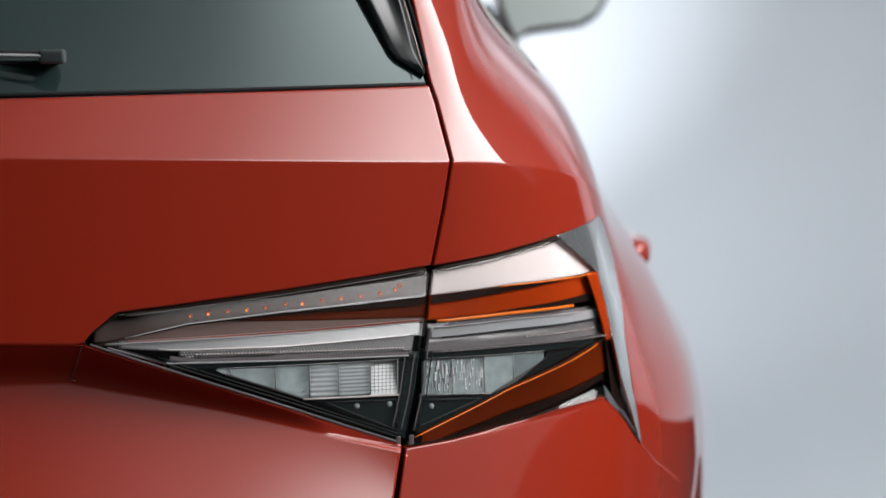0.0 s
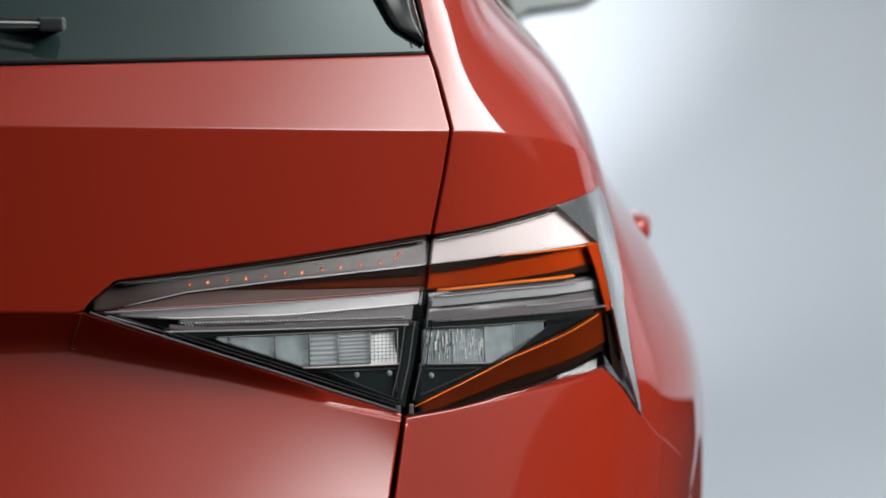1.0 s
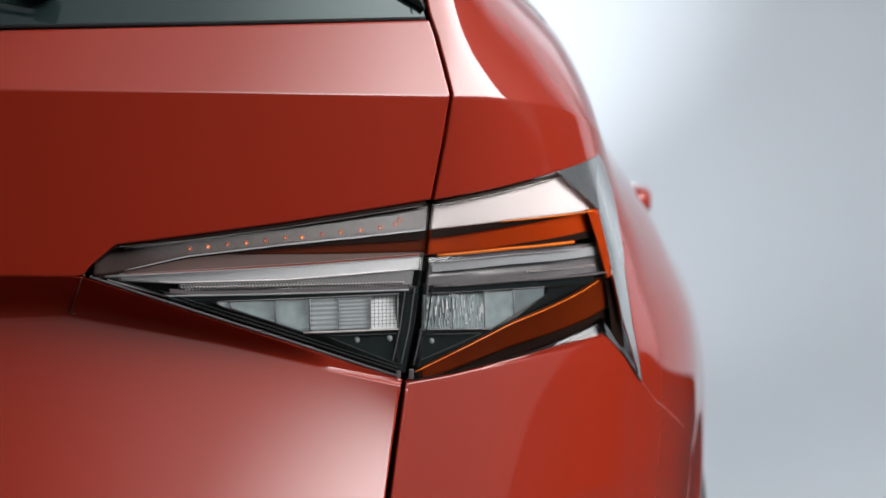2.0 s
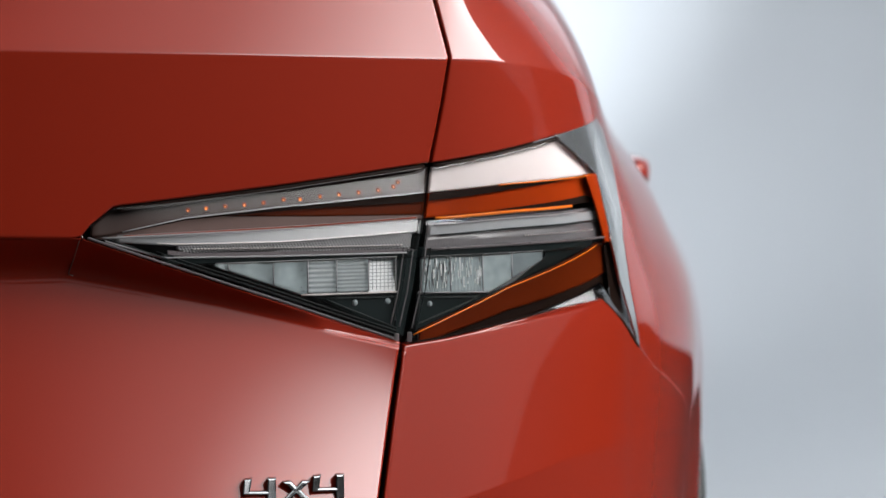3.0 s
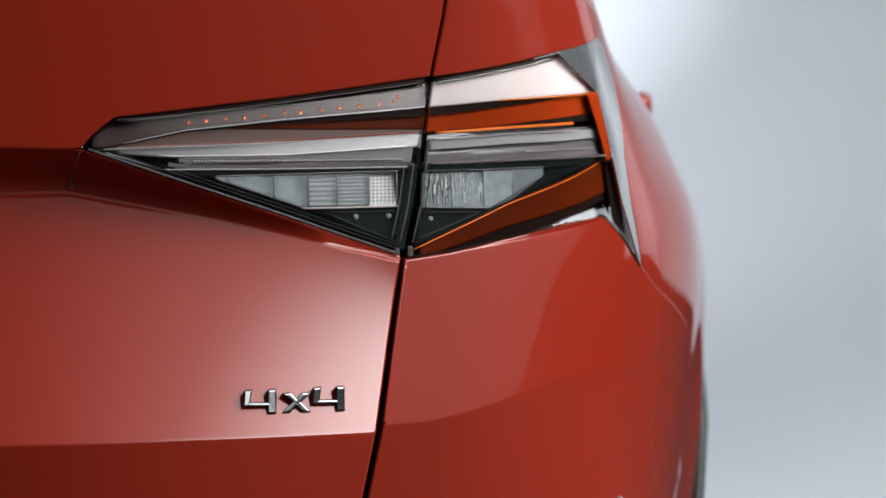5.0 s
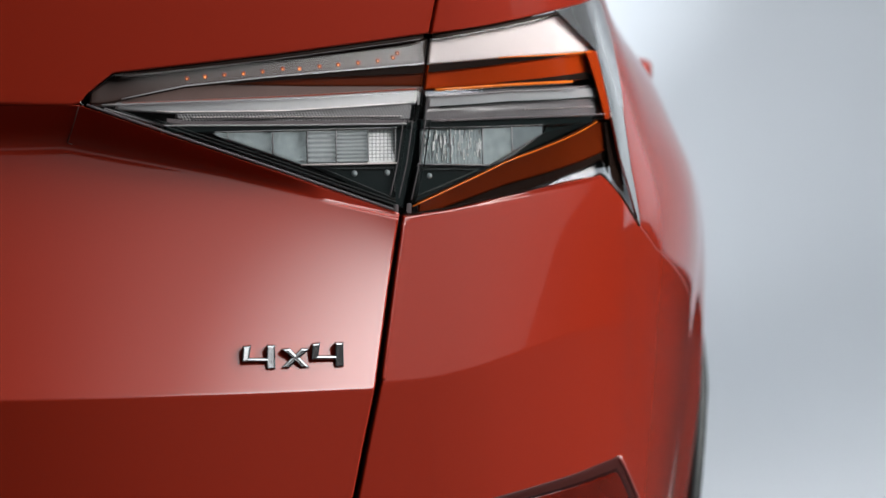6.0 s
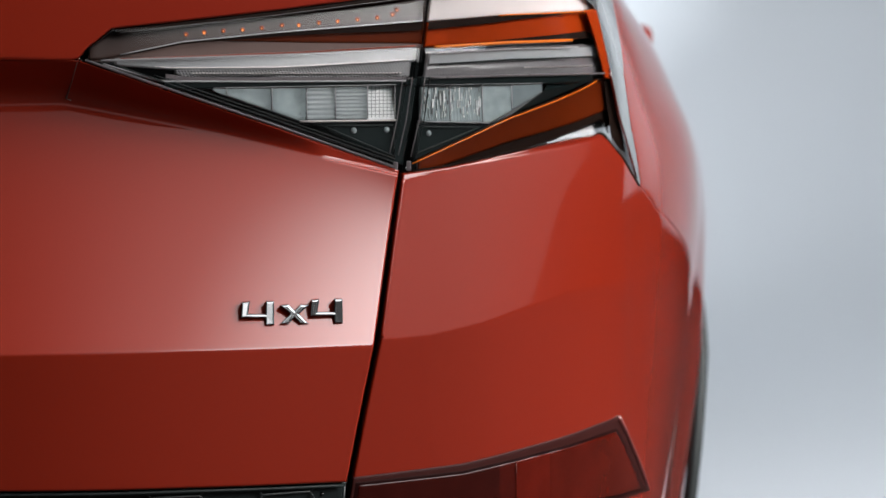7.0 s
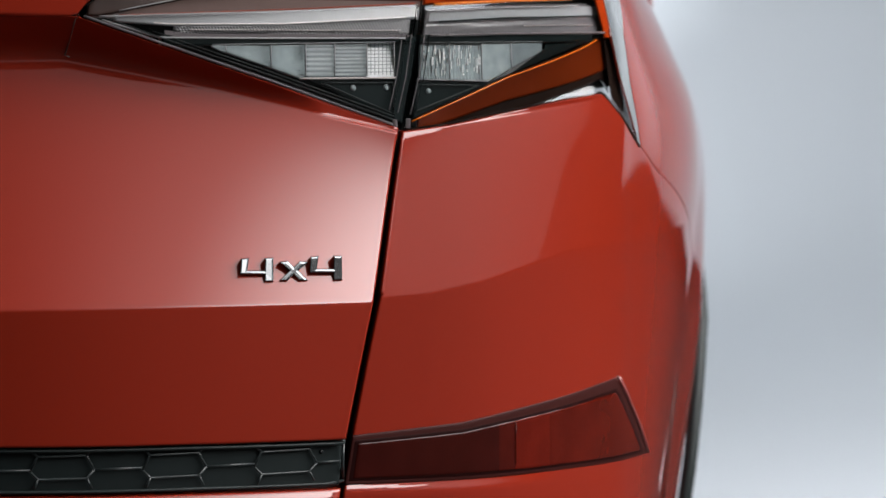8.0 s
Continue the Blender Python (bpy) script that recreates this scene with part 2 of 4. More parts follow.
def part(name, bm, mat, parent=None, label="", smooth=False):
    me = bpy.data.meshes.new(name)
    bm.normal_update()
    bm.to_mesh(me)
    bm.free()
    me.materials.append(mat)
    if smooth:
        me.polygons.foreach_set("use_smooth", [True] * len(me.polygons))
    ob = new(name, me)
    ob.parent = parent
    if label:
        ob["label"] = label
    return ob


def spread(n, tight):
    """n steps from 0 to 1, drawn together towards both ends when tight is over 0."""
    q = np.linspace(0, 1, n + 1)
    return q * (1 - tight) + tight * (.5 - .5 * np.cos(np.pi * q))


def sheet(bands, left, right, cols, rows, inset=0.0, offset=None, lip=.012):
    """Points of a pressed panel on the skin: bands are height lines from low to high, left and right give its sides.
    Its rim is rolled inwards to the depth lip."""
    zs = []
    us = cols if hasattr(cols, "__len__") else spread(cols, 0)
    for i, n in enumerate(rows):
        v = spread(n, .6)
        zs += [(i, q) for q in (v if i == len(rows) - 1 else v[:-1])]
    z = np.zeros((len(zs), len(us)))
    z += .9
    s = np.zeros_like(z)
    for _ in range(6):
        lo, hi = left(z) + inset, right(z) - inset
        s = lo + (hi - lo) * us[None, :]
        for r, (i, q) in enumerate(zs):
            z0, z1 = bands[i](s[r]), bands[i + 1](s[r])
            if i == 0:
                z0 = z0 + inset
            if i == len(rows) - 1:
                z1 = z1 - inset
            z[r] = z0 + (z1 - z0) * q
    p = skin(s, z)
    if offset:
        p[..., 1] += offset(s, z)
    if lip:
        p = rolled(p, lip)
    return p


def rolled(p, lip):
    for axis in (0, 1):
        for _ in (0, 1):
            p = p[::-1] if axis == 0 else p[:, ::-1]
            a, b = (p[0], p[1]) if axis == 0 else (p[:, 0], p[:, 1])
            t = a - b
            t /= np.maximum(np.linalg.norm(t, axis=-1, keepdims=True), 1e-9)
            inward = np.array([-.25, 1, 0]) / 1.03
            add = [a + t * q + inward * d for q, d in ((.0011, .0004), (.0019, .0014), (.0021, .003), (.0021, lip))]
            if axis == 0:
                p = np.concatenate([np.stack(add[::-1]), p], 0)
            else:
                p = np.concatenate([np.stack(add[::-1], 1), p], 1)
    return p


def skin_part(name, p, mat, parent, label="", flip=False):
    r, c = p.shape[:2]
    i = np.arange(r * c).reshape(r, c)
    f = np.stack([i[:-1, :-1], i[:-1, 1:], i[1:, 1:], i[1:, :-1]], -1).reshape(-1, 4)
    if flip:
        f = f[:, ::-1]
    return link(name, p.reshape(-1, 3), f.tolist(), mat, parent, label)


def twin(p, axis=-.62):
    """The same panel on the car's other side."""
    q = p.copy()
    q[..., 0] = 2 * axis - q[..., 0]
    return q


def slab(outline, front, back, bevel=0.0):
    """A flat piece cut to an (s, z) outline, laid on the skin and front to back metres behind it."""
    bm = bmesh.new()
    a = np.array(outline, float)
    area = np.sum(a[:, 0] * np.roll(a[:, 1], -1) - np.roll(a[:, 0], -1) * a[:, 1])
    if area < 0:
        a = a[::-1]
    top = skin(a[:, 0], a[:, 1])
    f = [bm.verts.new(v + np.array([0, front, 0])) for v in top]
    b = [bm.verts.new(v + np.array([0, back, 0])) for v in top]
    n = len(f)
    bm.faces.new(f)
    bm.faces.new(b[::-1])
    for i in range(n):
        bm.faces.new((f[i], b[i], b[(i + 1) % n], f[(i + 1) % n]))
    if bevel:
        edges = [e for e in bm.edges if all(v in f for v in e.verts)]
        bmesh.ops.bevel(bm, geom=edges, offset=bevel, segments=2, affect="EDGES", profile=.6)
    bmesh.ops.recalc_face_normals(bm, faces=bm.faces)
    return bm


def box(bm, x, y, z, bevel=0.0):
    """A box between the pairs x, y and z."""
    v = [bm.verts.new((a, b, c)) for a in x for b in y for c in z]
    faces = [(0, 1, 3, 2), (4, 6, 7, 5), (0, 4, 5, 1), (2, 3, 7, 6), (0, 2, 6, 4), (1, 5, 7, 3)]
    made = [bm.faces.new([v[i] for i in f]) for f in faces]
    if bevel:
        es = {e for f in made for e in f.edges}
        bmesh.ops.bevel(bm, geom=list(es), offset=bevel, segments=3, affect="EDGES", profile=.6)
    return bm


def rod(bm, points, radius, sides=8):
    """A round bar through the points."""
    pts = [Vector(p) for p in points]
    rings = []
    for i, p in enumerate(pts):
        d = (pts[min(i + 1, len(pts) - 1)] - pts[max(i - 1, 0)]).normalized()
        u = d.cross(Vector((0, 0, 1)))
        u = u.normalized() if u.length > .01 else Vector((1, 0, 0))
        w = d.cross(u).normalized()
        rings.append([bm.verts.new(p + radius * (math.cos(a) * u + math.sin(a) * w)) for a in [2 * math.pi * k / sides for k in range(sides)]])
    for a, b in zip(rings, rings[1:]):
        for k in range(sides):
            bm.faces.new((a[k], a[(k + 1) % sides], b[(k + 1) % sides], b[k]))
    bm.faces.new(rings[0][::-1])
    bm.faces.new(rings[-1])
    return bm


# ---- studio ----
def studio():
    bm = bmesh.new()
    box(bm, (-9, 11), (-9, 14), (-.2, 0))
    tagged(part("floor", bm, FLOOR), "smooth grey painted studio floor", "floor", kind="structure")
    # curved backdrop behind the car; its front edge runs back at a slant beside the car
    sweep = np.linspace(0, math.pi / 2, 24)
    ys = np.array([6.2, 7.6] + [9 + 2.5 * math.sin(a) for a in sweep] + [11.5])
    zs = np.array([.004, .004] + [.004 + 2.5 * (1 - math.cos(a)) for a in sweep] + [6.0])
    run = np.concatenate([[0], np.cumsum(np.hypot(np.diff(ys), np.diff(zs)))])
    xs = [-8.8, -4, 0, .88, 1.0, 1.12, 1.25, 1.42, 1.7, 2.2, 2.6, 3.2, 4.2, 6.2, 8.2]
    foot = np.interp(xs, [.88, 1.25, 1.7, 4.6, 6.0, 8.2], [0, 2.9, 3.5, 3.8, 4.2, 4.2])
    verts, faces, rows = [], [], 30
    for x, a in zip(xs, foot):
        for r in np.linspace(a, run[-1], rows):
            verts.append((x, np.interp(r, run, ys), np.interp(r, run, zs)))
    for i in range(len(xs) - 1):
        for j in range(rows - 1):
            k = i * rows + j
            faces.append((k, k + rows, k + rows + 1, k + 1))
    tagged(link("backdrop", verts, faces, BACK), "pale blue-grey seamless studio backdrop with a curved foot", "backdrop", kind="structure")
    for name, x, y in (("wall_south", (-9, 11), (-9, -8.8)), ("wall_west", (-9, -8.8), (-8.8, 14)), ("wall_east", (10.8, 11), (-8.8, 14)), ("wall_north", (-8.8, 10.8), (13.8, 14))):
        bm = bmesh.new()
        box(bm, x, y, (0, 6.0))
        tagged(part(name, bm, DARKWALL), "dark grey painted studio wall", "wall", kind="structure")
    bm = bmesh.new()
    box(bm, (-9, 11), (-9, 14), (6.0, 6.2))
    tagged(part("ceiling", bm, DARKWALL), "dark grey studio ceiling", "ceiling", kind="structure")


def softbox_glow():
    """White scrim with a round hot area round its lamp, fading outwards."""
    m = bpy.data.materials.new("softbox_cloth")
    m.use_nodes = True
    n, l = m.node_tree.nodes, m.node_tree.links
    n.remove(n["Principled BSDF"])
    co, squash, far = n.new("ShaderNodeTexCoord"), n.new("ShaderNodeMapping"), n.new("ShaderNodeVectorMath")
    squash.vector_type, far.operation = "TEXTURE", "LENGTH"
    squash.inputs["Rotation"].default_value = (0, 0, .33)
    squash.inputs["Scale"].default_value = (1, 1.98, 1)
    l.new(co.outputs["Object"], squash.inputs[0])
    l.new(squash.outputs[0], far.inputs[0])
    total = None
    for near, off, power in ((.9, 3.7, HOT), (2.8, 5.0, MID), (4.0, 10.0, DIM)):
        f = n.new("ShaderNodeMapRange")
        f.interpolation_type = "SMOOTHSTEP"
        f.inputs["From Min"].default_value, f.inputs["From Max"].default_value = near, off
        f.inputs["To Min"].default_value, f.inputs["To Max"].default_value = power, 0
        l.new(far.outputs["Value"], f.inputs["Value"])
        if total is None:
            total = f.outputs["Result"]
        else:
            add = n.new("ShaderNodeMath")
            l.new(total, add.inputs[0])
            l.new(f.outputs["Result"], add.inputs[1])
            total = add.outputs[0]
    e = n.new("ShaderNodeEmission")
    e.inputs[0].default_value = (1, .985, .982, 1)
    l.new(total, e.inputs[1])
    l.new(e.outputs[0], n["Material Output"].inputs["Surface"])
    return m


def softbox(x, y, z, hot):
    """Overhead softbox: a dark frame with a white diffuser below, hung from the ceiling."""
    root = tagged(new("softbox"), "large overhead softbox with a white diffuser and black frame", "softbox")
    root.location = (hot[0], hot[1], z)
    hx, hy = hot
    bm = bmesh.new()
    v = [bm.verts.new((a - hx, b - hy, 0)) for a, b in ((x[0], y[0]), (x[0], y[1]), (x[1], y[1]), (x[1], y[0]))]
    bm.faces.new(v)
    part("diffuser", bm, softbox_glow(), root, "glowing white cloth")
    for name, xx, yy in (("rail", (x[0] - .06, x[0]), (y[0] - .06, y[1] + .06)), ("rail", (x[1], x[1] + .06), (y[0] - .06, y[1] + .06)),
                         ("rail", x, (y[0] - .06, y[0])), ("rail", x, (y[1], y[1] + .06))):
        bm = bmesh.new()
        box(bm, (xx[0] - hx, xx[1] - hx), (yy[0] - hy, yy[1] - hy), (-.05, .25), .008)
        part(name, bm, MATT, root)
    bm = bmesh.new()
    box(bm, (x[0] - hx, x[1] - hx), (y[0] - hy, y[1] - hy), (.2, .22))
    part("back_cloth", bm, MATT, root)
    for a in x:
        for b in y:
            bm = bmesh.new()
            rod(bm, [(a - hx, b - hy, .2), (a - hx, b - hy, 5.998 - z)], .012)
            part("hanger", bm, MATT, root)


def bounce_board(x, y, z):
    # added out of view, so that bumper corner and flank mirror something grey
    root = tagged(new("bounce_board"), "long grey board on two black posts, unseen, added for the car to reflect", "bounce board")
    root.location = (x, y[0], 0)
    bm = bmesh.new()
    box(bm, (0, .05), (0, y[1] - y[0]), z, .005)
    part("board", bm, BOARD, root)
    for yy in (.4, y[1] - y[0] - .4):
        bm = bmesh.new()
        box(bm, (-.3, .4), (yy - .05, yy + .05), (0, .06), .006)
        part("foot", bm, MATT, root)
        bm = bmesh.new()
        box(bm, (.052, .10), (yy - .025, yy + .025), (.06, z[1] - .2), .004)
        part("post", bm, MATT, root)


studio()
softbox((-3.6, 6.1), (-8.4, 4.8), 3.5, (4.75, 2.0))
# unseen helper board to the car's right
bounce_board(6.2, (-2.6, 5.2), (1.40, 3.4))
for wash_x in (-2.6, .7):
    spot_lamp("backdrop_wash_lamp", (wash_x, 6.6, 5.7), (wash_x, 11.45, 1.3), 108, WASH)
# added lamp: brightens the backdrop out of view, for the quarter panel to mirror
spot_lamp("backdrop_side_fill", (6.4, 8.2, 4.8), (6.8, 11.45, 2.0), 72, SIDE)
# added uplights: brighten the backdrop's unseen upper part, for pillar and flank reflections
for foot_x, top_z, share in ((.4, 2.95, .8), (2.2, 3.6, 1.1), (4.1, 4.2, 1.2)):
    spot_lamp("backdrop_foot_fill", (foot_x, 9.4, .35), (foot_x, 11.5, top_z), 46, RISE * share)
spot_lamp("backdrop_glow_lamp", (-.55, 8.0, .75), (.12, 11.45, 1.28), 36, SPOT)
spot_lamp("backdrop_glow_lamp", (-.75, 8.0, .75), (.20, 11.45, .95), 76, HALO)

# ---- car ----
car = tagged(new("car"), "glossy red hatchback car with black trim, standing on the floor", "car")
car.location = (-.62, 4.3, 0)
car_inv = Matrix.Translation((.62, -4.3, 0))

LEFT = -.62
FIN_TOP, FIN_FOOT = 1.053, .824           # heights of the outer lamp's side corners
lamp_top_in = curve([(-.70, .9610), (-.3217, .9597), (-.3142, .9696), (-.2921, .9876), (-.2453, .9925), (-.1452, 1.0034), (-.0426, 1.0164), (.02, 1.0249)])
lamp_low_in = curve([(-.70, .9610), (-.3217, .9588), (-.2458, .9311), (-.1457, .8946), (-.0431, .8551), (-.03, .8505)])
lamp_top_out = curve([(-.02, 1.0186), (.0586, 1.0289), (.1368, 1.0411), (.2460, FIN_TOP), (3.3, FIN_TOP)])
lamp_low_out = curve([(-.05, .8502), (-.0316, .8502), (.0094, .8549), (.0634, .8652), (.1212, .8752), (.1736, .8795), (.1892, .8685), (.2552, FIN_FOOT), (.2974, .7998), (.3604, .7788), (.43, .7567), (.4904, .7358), (.5348, .7111), (.62, .665), (.80, .575), (3.3, .560)])
fin_edge = curve([(.80, .2552), (FIN_FOOT, .2552), (.8851, .2398), (.9361, .2365), (.9853, .2535), (1.0178, .2718), (1.0434, .2692), (FIN_TOP, .2460), (1.1, .2460)])
fin_inner = curve([(.80, .2490), (.8309, .2467), (.8819, .2173), (.9337, .2025), (.9674, .1994), (.9991, .1991), (1.0210, .1643), (1.0395, .1364), (1.06, .10)])
GATE_FOOT = curve([(-.70, .5850), (-.3853, .5846), (-.2240, .5813), (-.0838, .5770), (0, .5740)])
GAP = .0019


def half_gap(z):
    """Half the width of the tailgate's shut line: wider below the lamp."""
    return np.interp(z, [.55, .83, .88], [.0034, .0032, GAP])


EDGED = np.concatenate([np.linspace(0, .985, 90), [.990, .994, .997, .9985, 1]])


def flat(v):
    return lambda q: np.full_like(q, v)


def line_at(n):
    return lambda q: line(n, q)


def body():
    shut = lambda z: seam(z) - half_gap(z)
    open_ = lambda z: seam(z) + half_gap(z)
    left = flat(LEFT)
    # tailgate: skin above the lamp and below it
    up = sheet([lamp_top_in, line_at("crease"), lambda s: line("window", s) - np.interp(s, [-.4, 0], [.0026, .0008])], left, shut, EDGED, [60, 46], GAP / 2)
    gate = skin_part("tailgate", up, PAINT, car, "glossy red pressed tailgate with sharp crease lines")
    low = sheet([GATE_FOOT, line_at("low"), line_at("panel"), lamp_low_in], left, shut, EDGED, [50, 70, 24], GAP / 2)
    skin_part("lower_skin", low, PAINT, gate)
    skin_part("upper_skin", twin(up), PAINT, gate, flip=True)
    skin_part("lower_skin", twin(low), PAINT, gate, flip=True)
    # quarter panel, fender side and bumper corner
    bend = np.concatenate([[0, .0002, .0005, .001], np.linspace(.002, .14, 70)[:-1], np.linspace(.14, .42, 70)[:-1], np.linspace(.42, 1, 30)])
    top = flat(1.50)
    q = sheet([lamp_top_out, line_at("crease"), line_at("window"), top], open_, flat(3.15), bend, [40, 40, 60], GAP / 2)
    skin_part("quarter_panel", q, PAINT, car, "glossy red quarter panel and window pillar")
    skin_part("quarter_panel", twin(q), PAINT, car, flip=True)
    side = sheet([lambda s: lamp_low_out(np.maximum(s, .2552)) + .0012, flat(FIN_TOP)], lambda z: fin_edge(z) + .001, flat(3.15), np.linspace(0, 1, 110) ** 1.6, [90], 0, lip=.01)
    skin_part("fender", side, PAINT, car, "glossy red rear fender side")
    skin_part("fender", twin(side), PAINT, car, flip=True)
    b = sheet([flat(.36), lambda s: np.minimum(line("low", s), lamp_low_out(s) - .010), lambda s: np.minimum(line("panel", s), lamp_low_out(s) - .004), lamp_low_out], open_, flat(3.15), bend, [170, 60, 6], GAP / 2)
    skin_part("bumper", b, PAINT, car, "glossy red bumper corner and sill side")
    skin_part("bumper", twin(b), PAINT, car, flip=True)
    # lower bumper under the tailgate
    m = sheet([flat(.30), lambda s: GATE_FOOT(s) - .047], left, lambda z: seam(z) - .001, 60, [110], GAP / 2)
    skin_part("lower_bumper", m, PAINT, car)
    skin_part("lower_bumper", twin(m), PAINT, car, flip=True)
    # dark lining behind the gaps
    liner = sheet([flat(.36), flat(1.16)], left, flat(.19), 60, [60], 0, lambda s, z: np.full_like(s, .060) + .02 * step(.05, .19, s), lip=0)
    liner[..., 0] -= .050 * step(.0, .19, np.linspace(LEFT, .19, 61))[None, :]
    skin_part("underbody_lining", liner, RUBBER, car)
    skin_part("underbody_lining", twin(liner), RUBBER, car, flip=True)
    # rear window glass
    w = sheet([lambda s: line("window", s) + .003, flat(1.50)], left, lambda z: seam(z) - .004, 40, [40], 0, lambda s, z: np.full_like(s, .004), lip=0)
    skin_part("rear_window", w, GLASS, car, "dark tinted rear window glass")
    skin_part("rear_window", twin(w), GLASS, car, flip=True)
    # roof, closing the shell
    verts, faces = [], []
    ys = np.linspace(3.38, 6.2, 12)
    for k, y in enumerate(ys):
        for x in np.linspace(-1.20, -.04, 13):
            # its rear edge lies along the head of the rear window
            edge = skin(min(-.62 + abs(x + .62), -.085), 1.497)
            back = float(edge[1]) - .012
            span = max(0, (y - 3.38) / 2.82)
            verts.append((x, back + (6.2 - back) * span, 1.500 + .10 * (1 - ((x + .62) / .58) ** 2) * min(1, span * 4.7)))
    for i in range(11):
        for j in range(12):
            a = i * 13 + j
            faces.append((a, a + 1, a + 14, a + 13))
    link("roof", verts, faces, PAINT, car)
    # plain closing panel ahead, and the floor pan
    bm = bmesh.new()
    box(bm, (-1.30, .06), (6.19, 6.23), (.34, 1.49), .01)
    part("front_closing_panel", bm, RUBBER, car)
    bm = bmesh.new()
    box(bm, (-1.40, .16), (3.25, 6.19), (.33, .36), .005)
    part("floor_pan", bm, RUBBER, car)


body()
# parts were placed in world metres: hang them under the car as they stand
def settle():
    bpy.context.view_layer.update()
    for ob in list(scene.objects):
        if ob.parent is car:
            ob.matrix_parent_inverse = car_inv


def rail(name, points, off, radius, mat, parent, label="", step_m=.012):
    """A thin round bead that follows the skin through (s, z) points, off metres behind it."""
    a = np.array(points, float)
    run = np.concatenate([[0], np.cumsum(np.hypot(*np.diff(a, axis=0).T))])
    q = np.unique(np.concatenate([run, np.linspace(0, run[-1], max(2, int(run[-1] / step_m)))]))
    p = skin(np.interp(q, run, a[:, 0]), np.interp(q, run, a[:, 1]))
    p[:, 1] += off
    bm = bmesh.new()
    rod(bm, p, radius, 8)
    return part(name, bm, mat, parent, label, smooth=True)


def ordered(curves, least=.0006):
    """Height lines from low to high that never cross."""
    def make(i):
        def f(s):
            z = curves[0](s)
            top = curves[-1](s)
            for c in curves[1:i + 1]:
                z = np.maximum(z + least, c(s))
            return z if i == 0 else (top if i == len(curves) - 1 else np.minimum(z, top - least * (len(curves) - 1 - i)))
        return f
    return [make(i) for i in range(len(curves))]


def facet(lines, depths):
    """Depth behind the skin between height lines, as straight facets."""
    def f(s, z):
        zs = np.stack([c(s) for c in lines], 0)
        ds = np.stack([d(s) if callable(d) else np.full_like(s, d) for d in depths], 0)
        out = np.where(z <= zs[0], ds[0], ds[-1])
        for i in range(len(lines) - 1):
            w = np.clip((z - zs[i]) / np.maximum(zs[i + 1] - zs[i], 1e-5), 0, 1)
            out = np.where((z >= zs[i]) & (z <= zs[i + 1]), ds[i] + (ds[i + 1] - ds[i]) * w, out)
        return out
    return f


def block(name, top, low, s0, s1, depth, parent, mat, ribs=(0, 0), amp=.0015, label="", lean=(0, 0)):
    """One moulded reflector cell between two lines, with ribs across and upright."""
    rows = max(6, ribs[0] * 6)
    cols = max(6, ribs[1] * 6)

    def relief(s, z):
        t, b = top(s), low(s)
        v = (z - b) / np.maximum(t - b, 1e-5)
        u = (s - s0) / (s1 - s0)
        d = depth + lean[0] * (s - s0) + lean[1] * (z - b)
        if ribs[0]:
            d = d - amp * np.abs(np.sin(np.pi * ribs[0] * v))
        if ribs[1]:
            d = d - amp * np.abs(np.sin(np.pi * ribs[1] * u))
        if not ribs[0] and not ribs[1]:
            d = d - .0012 * (1 - (2 * u - 1) ** 2) - .0005 * np.abs(np.sin(4.2 * np.pi * v))
        return d
    p = sheet([low, top], flat(s0 + .0006), flat(s1 - .0006), cols, [rows], .0004, relief, lip=.008)
    return skin_part(name, p, mat, parent, label)


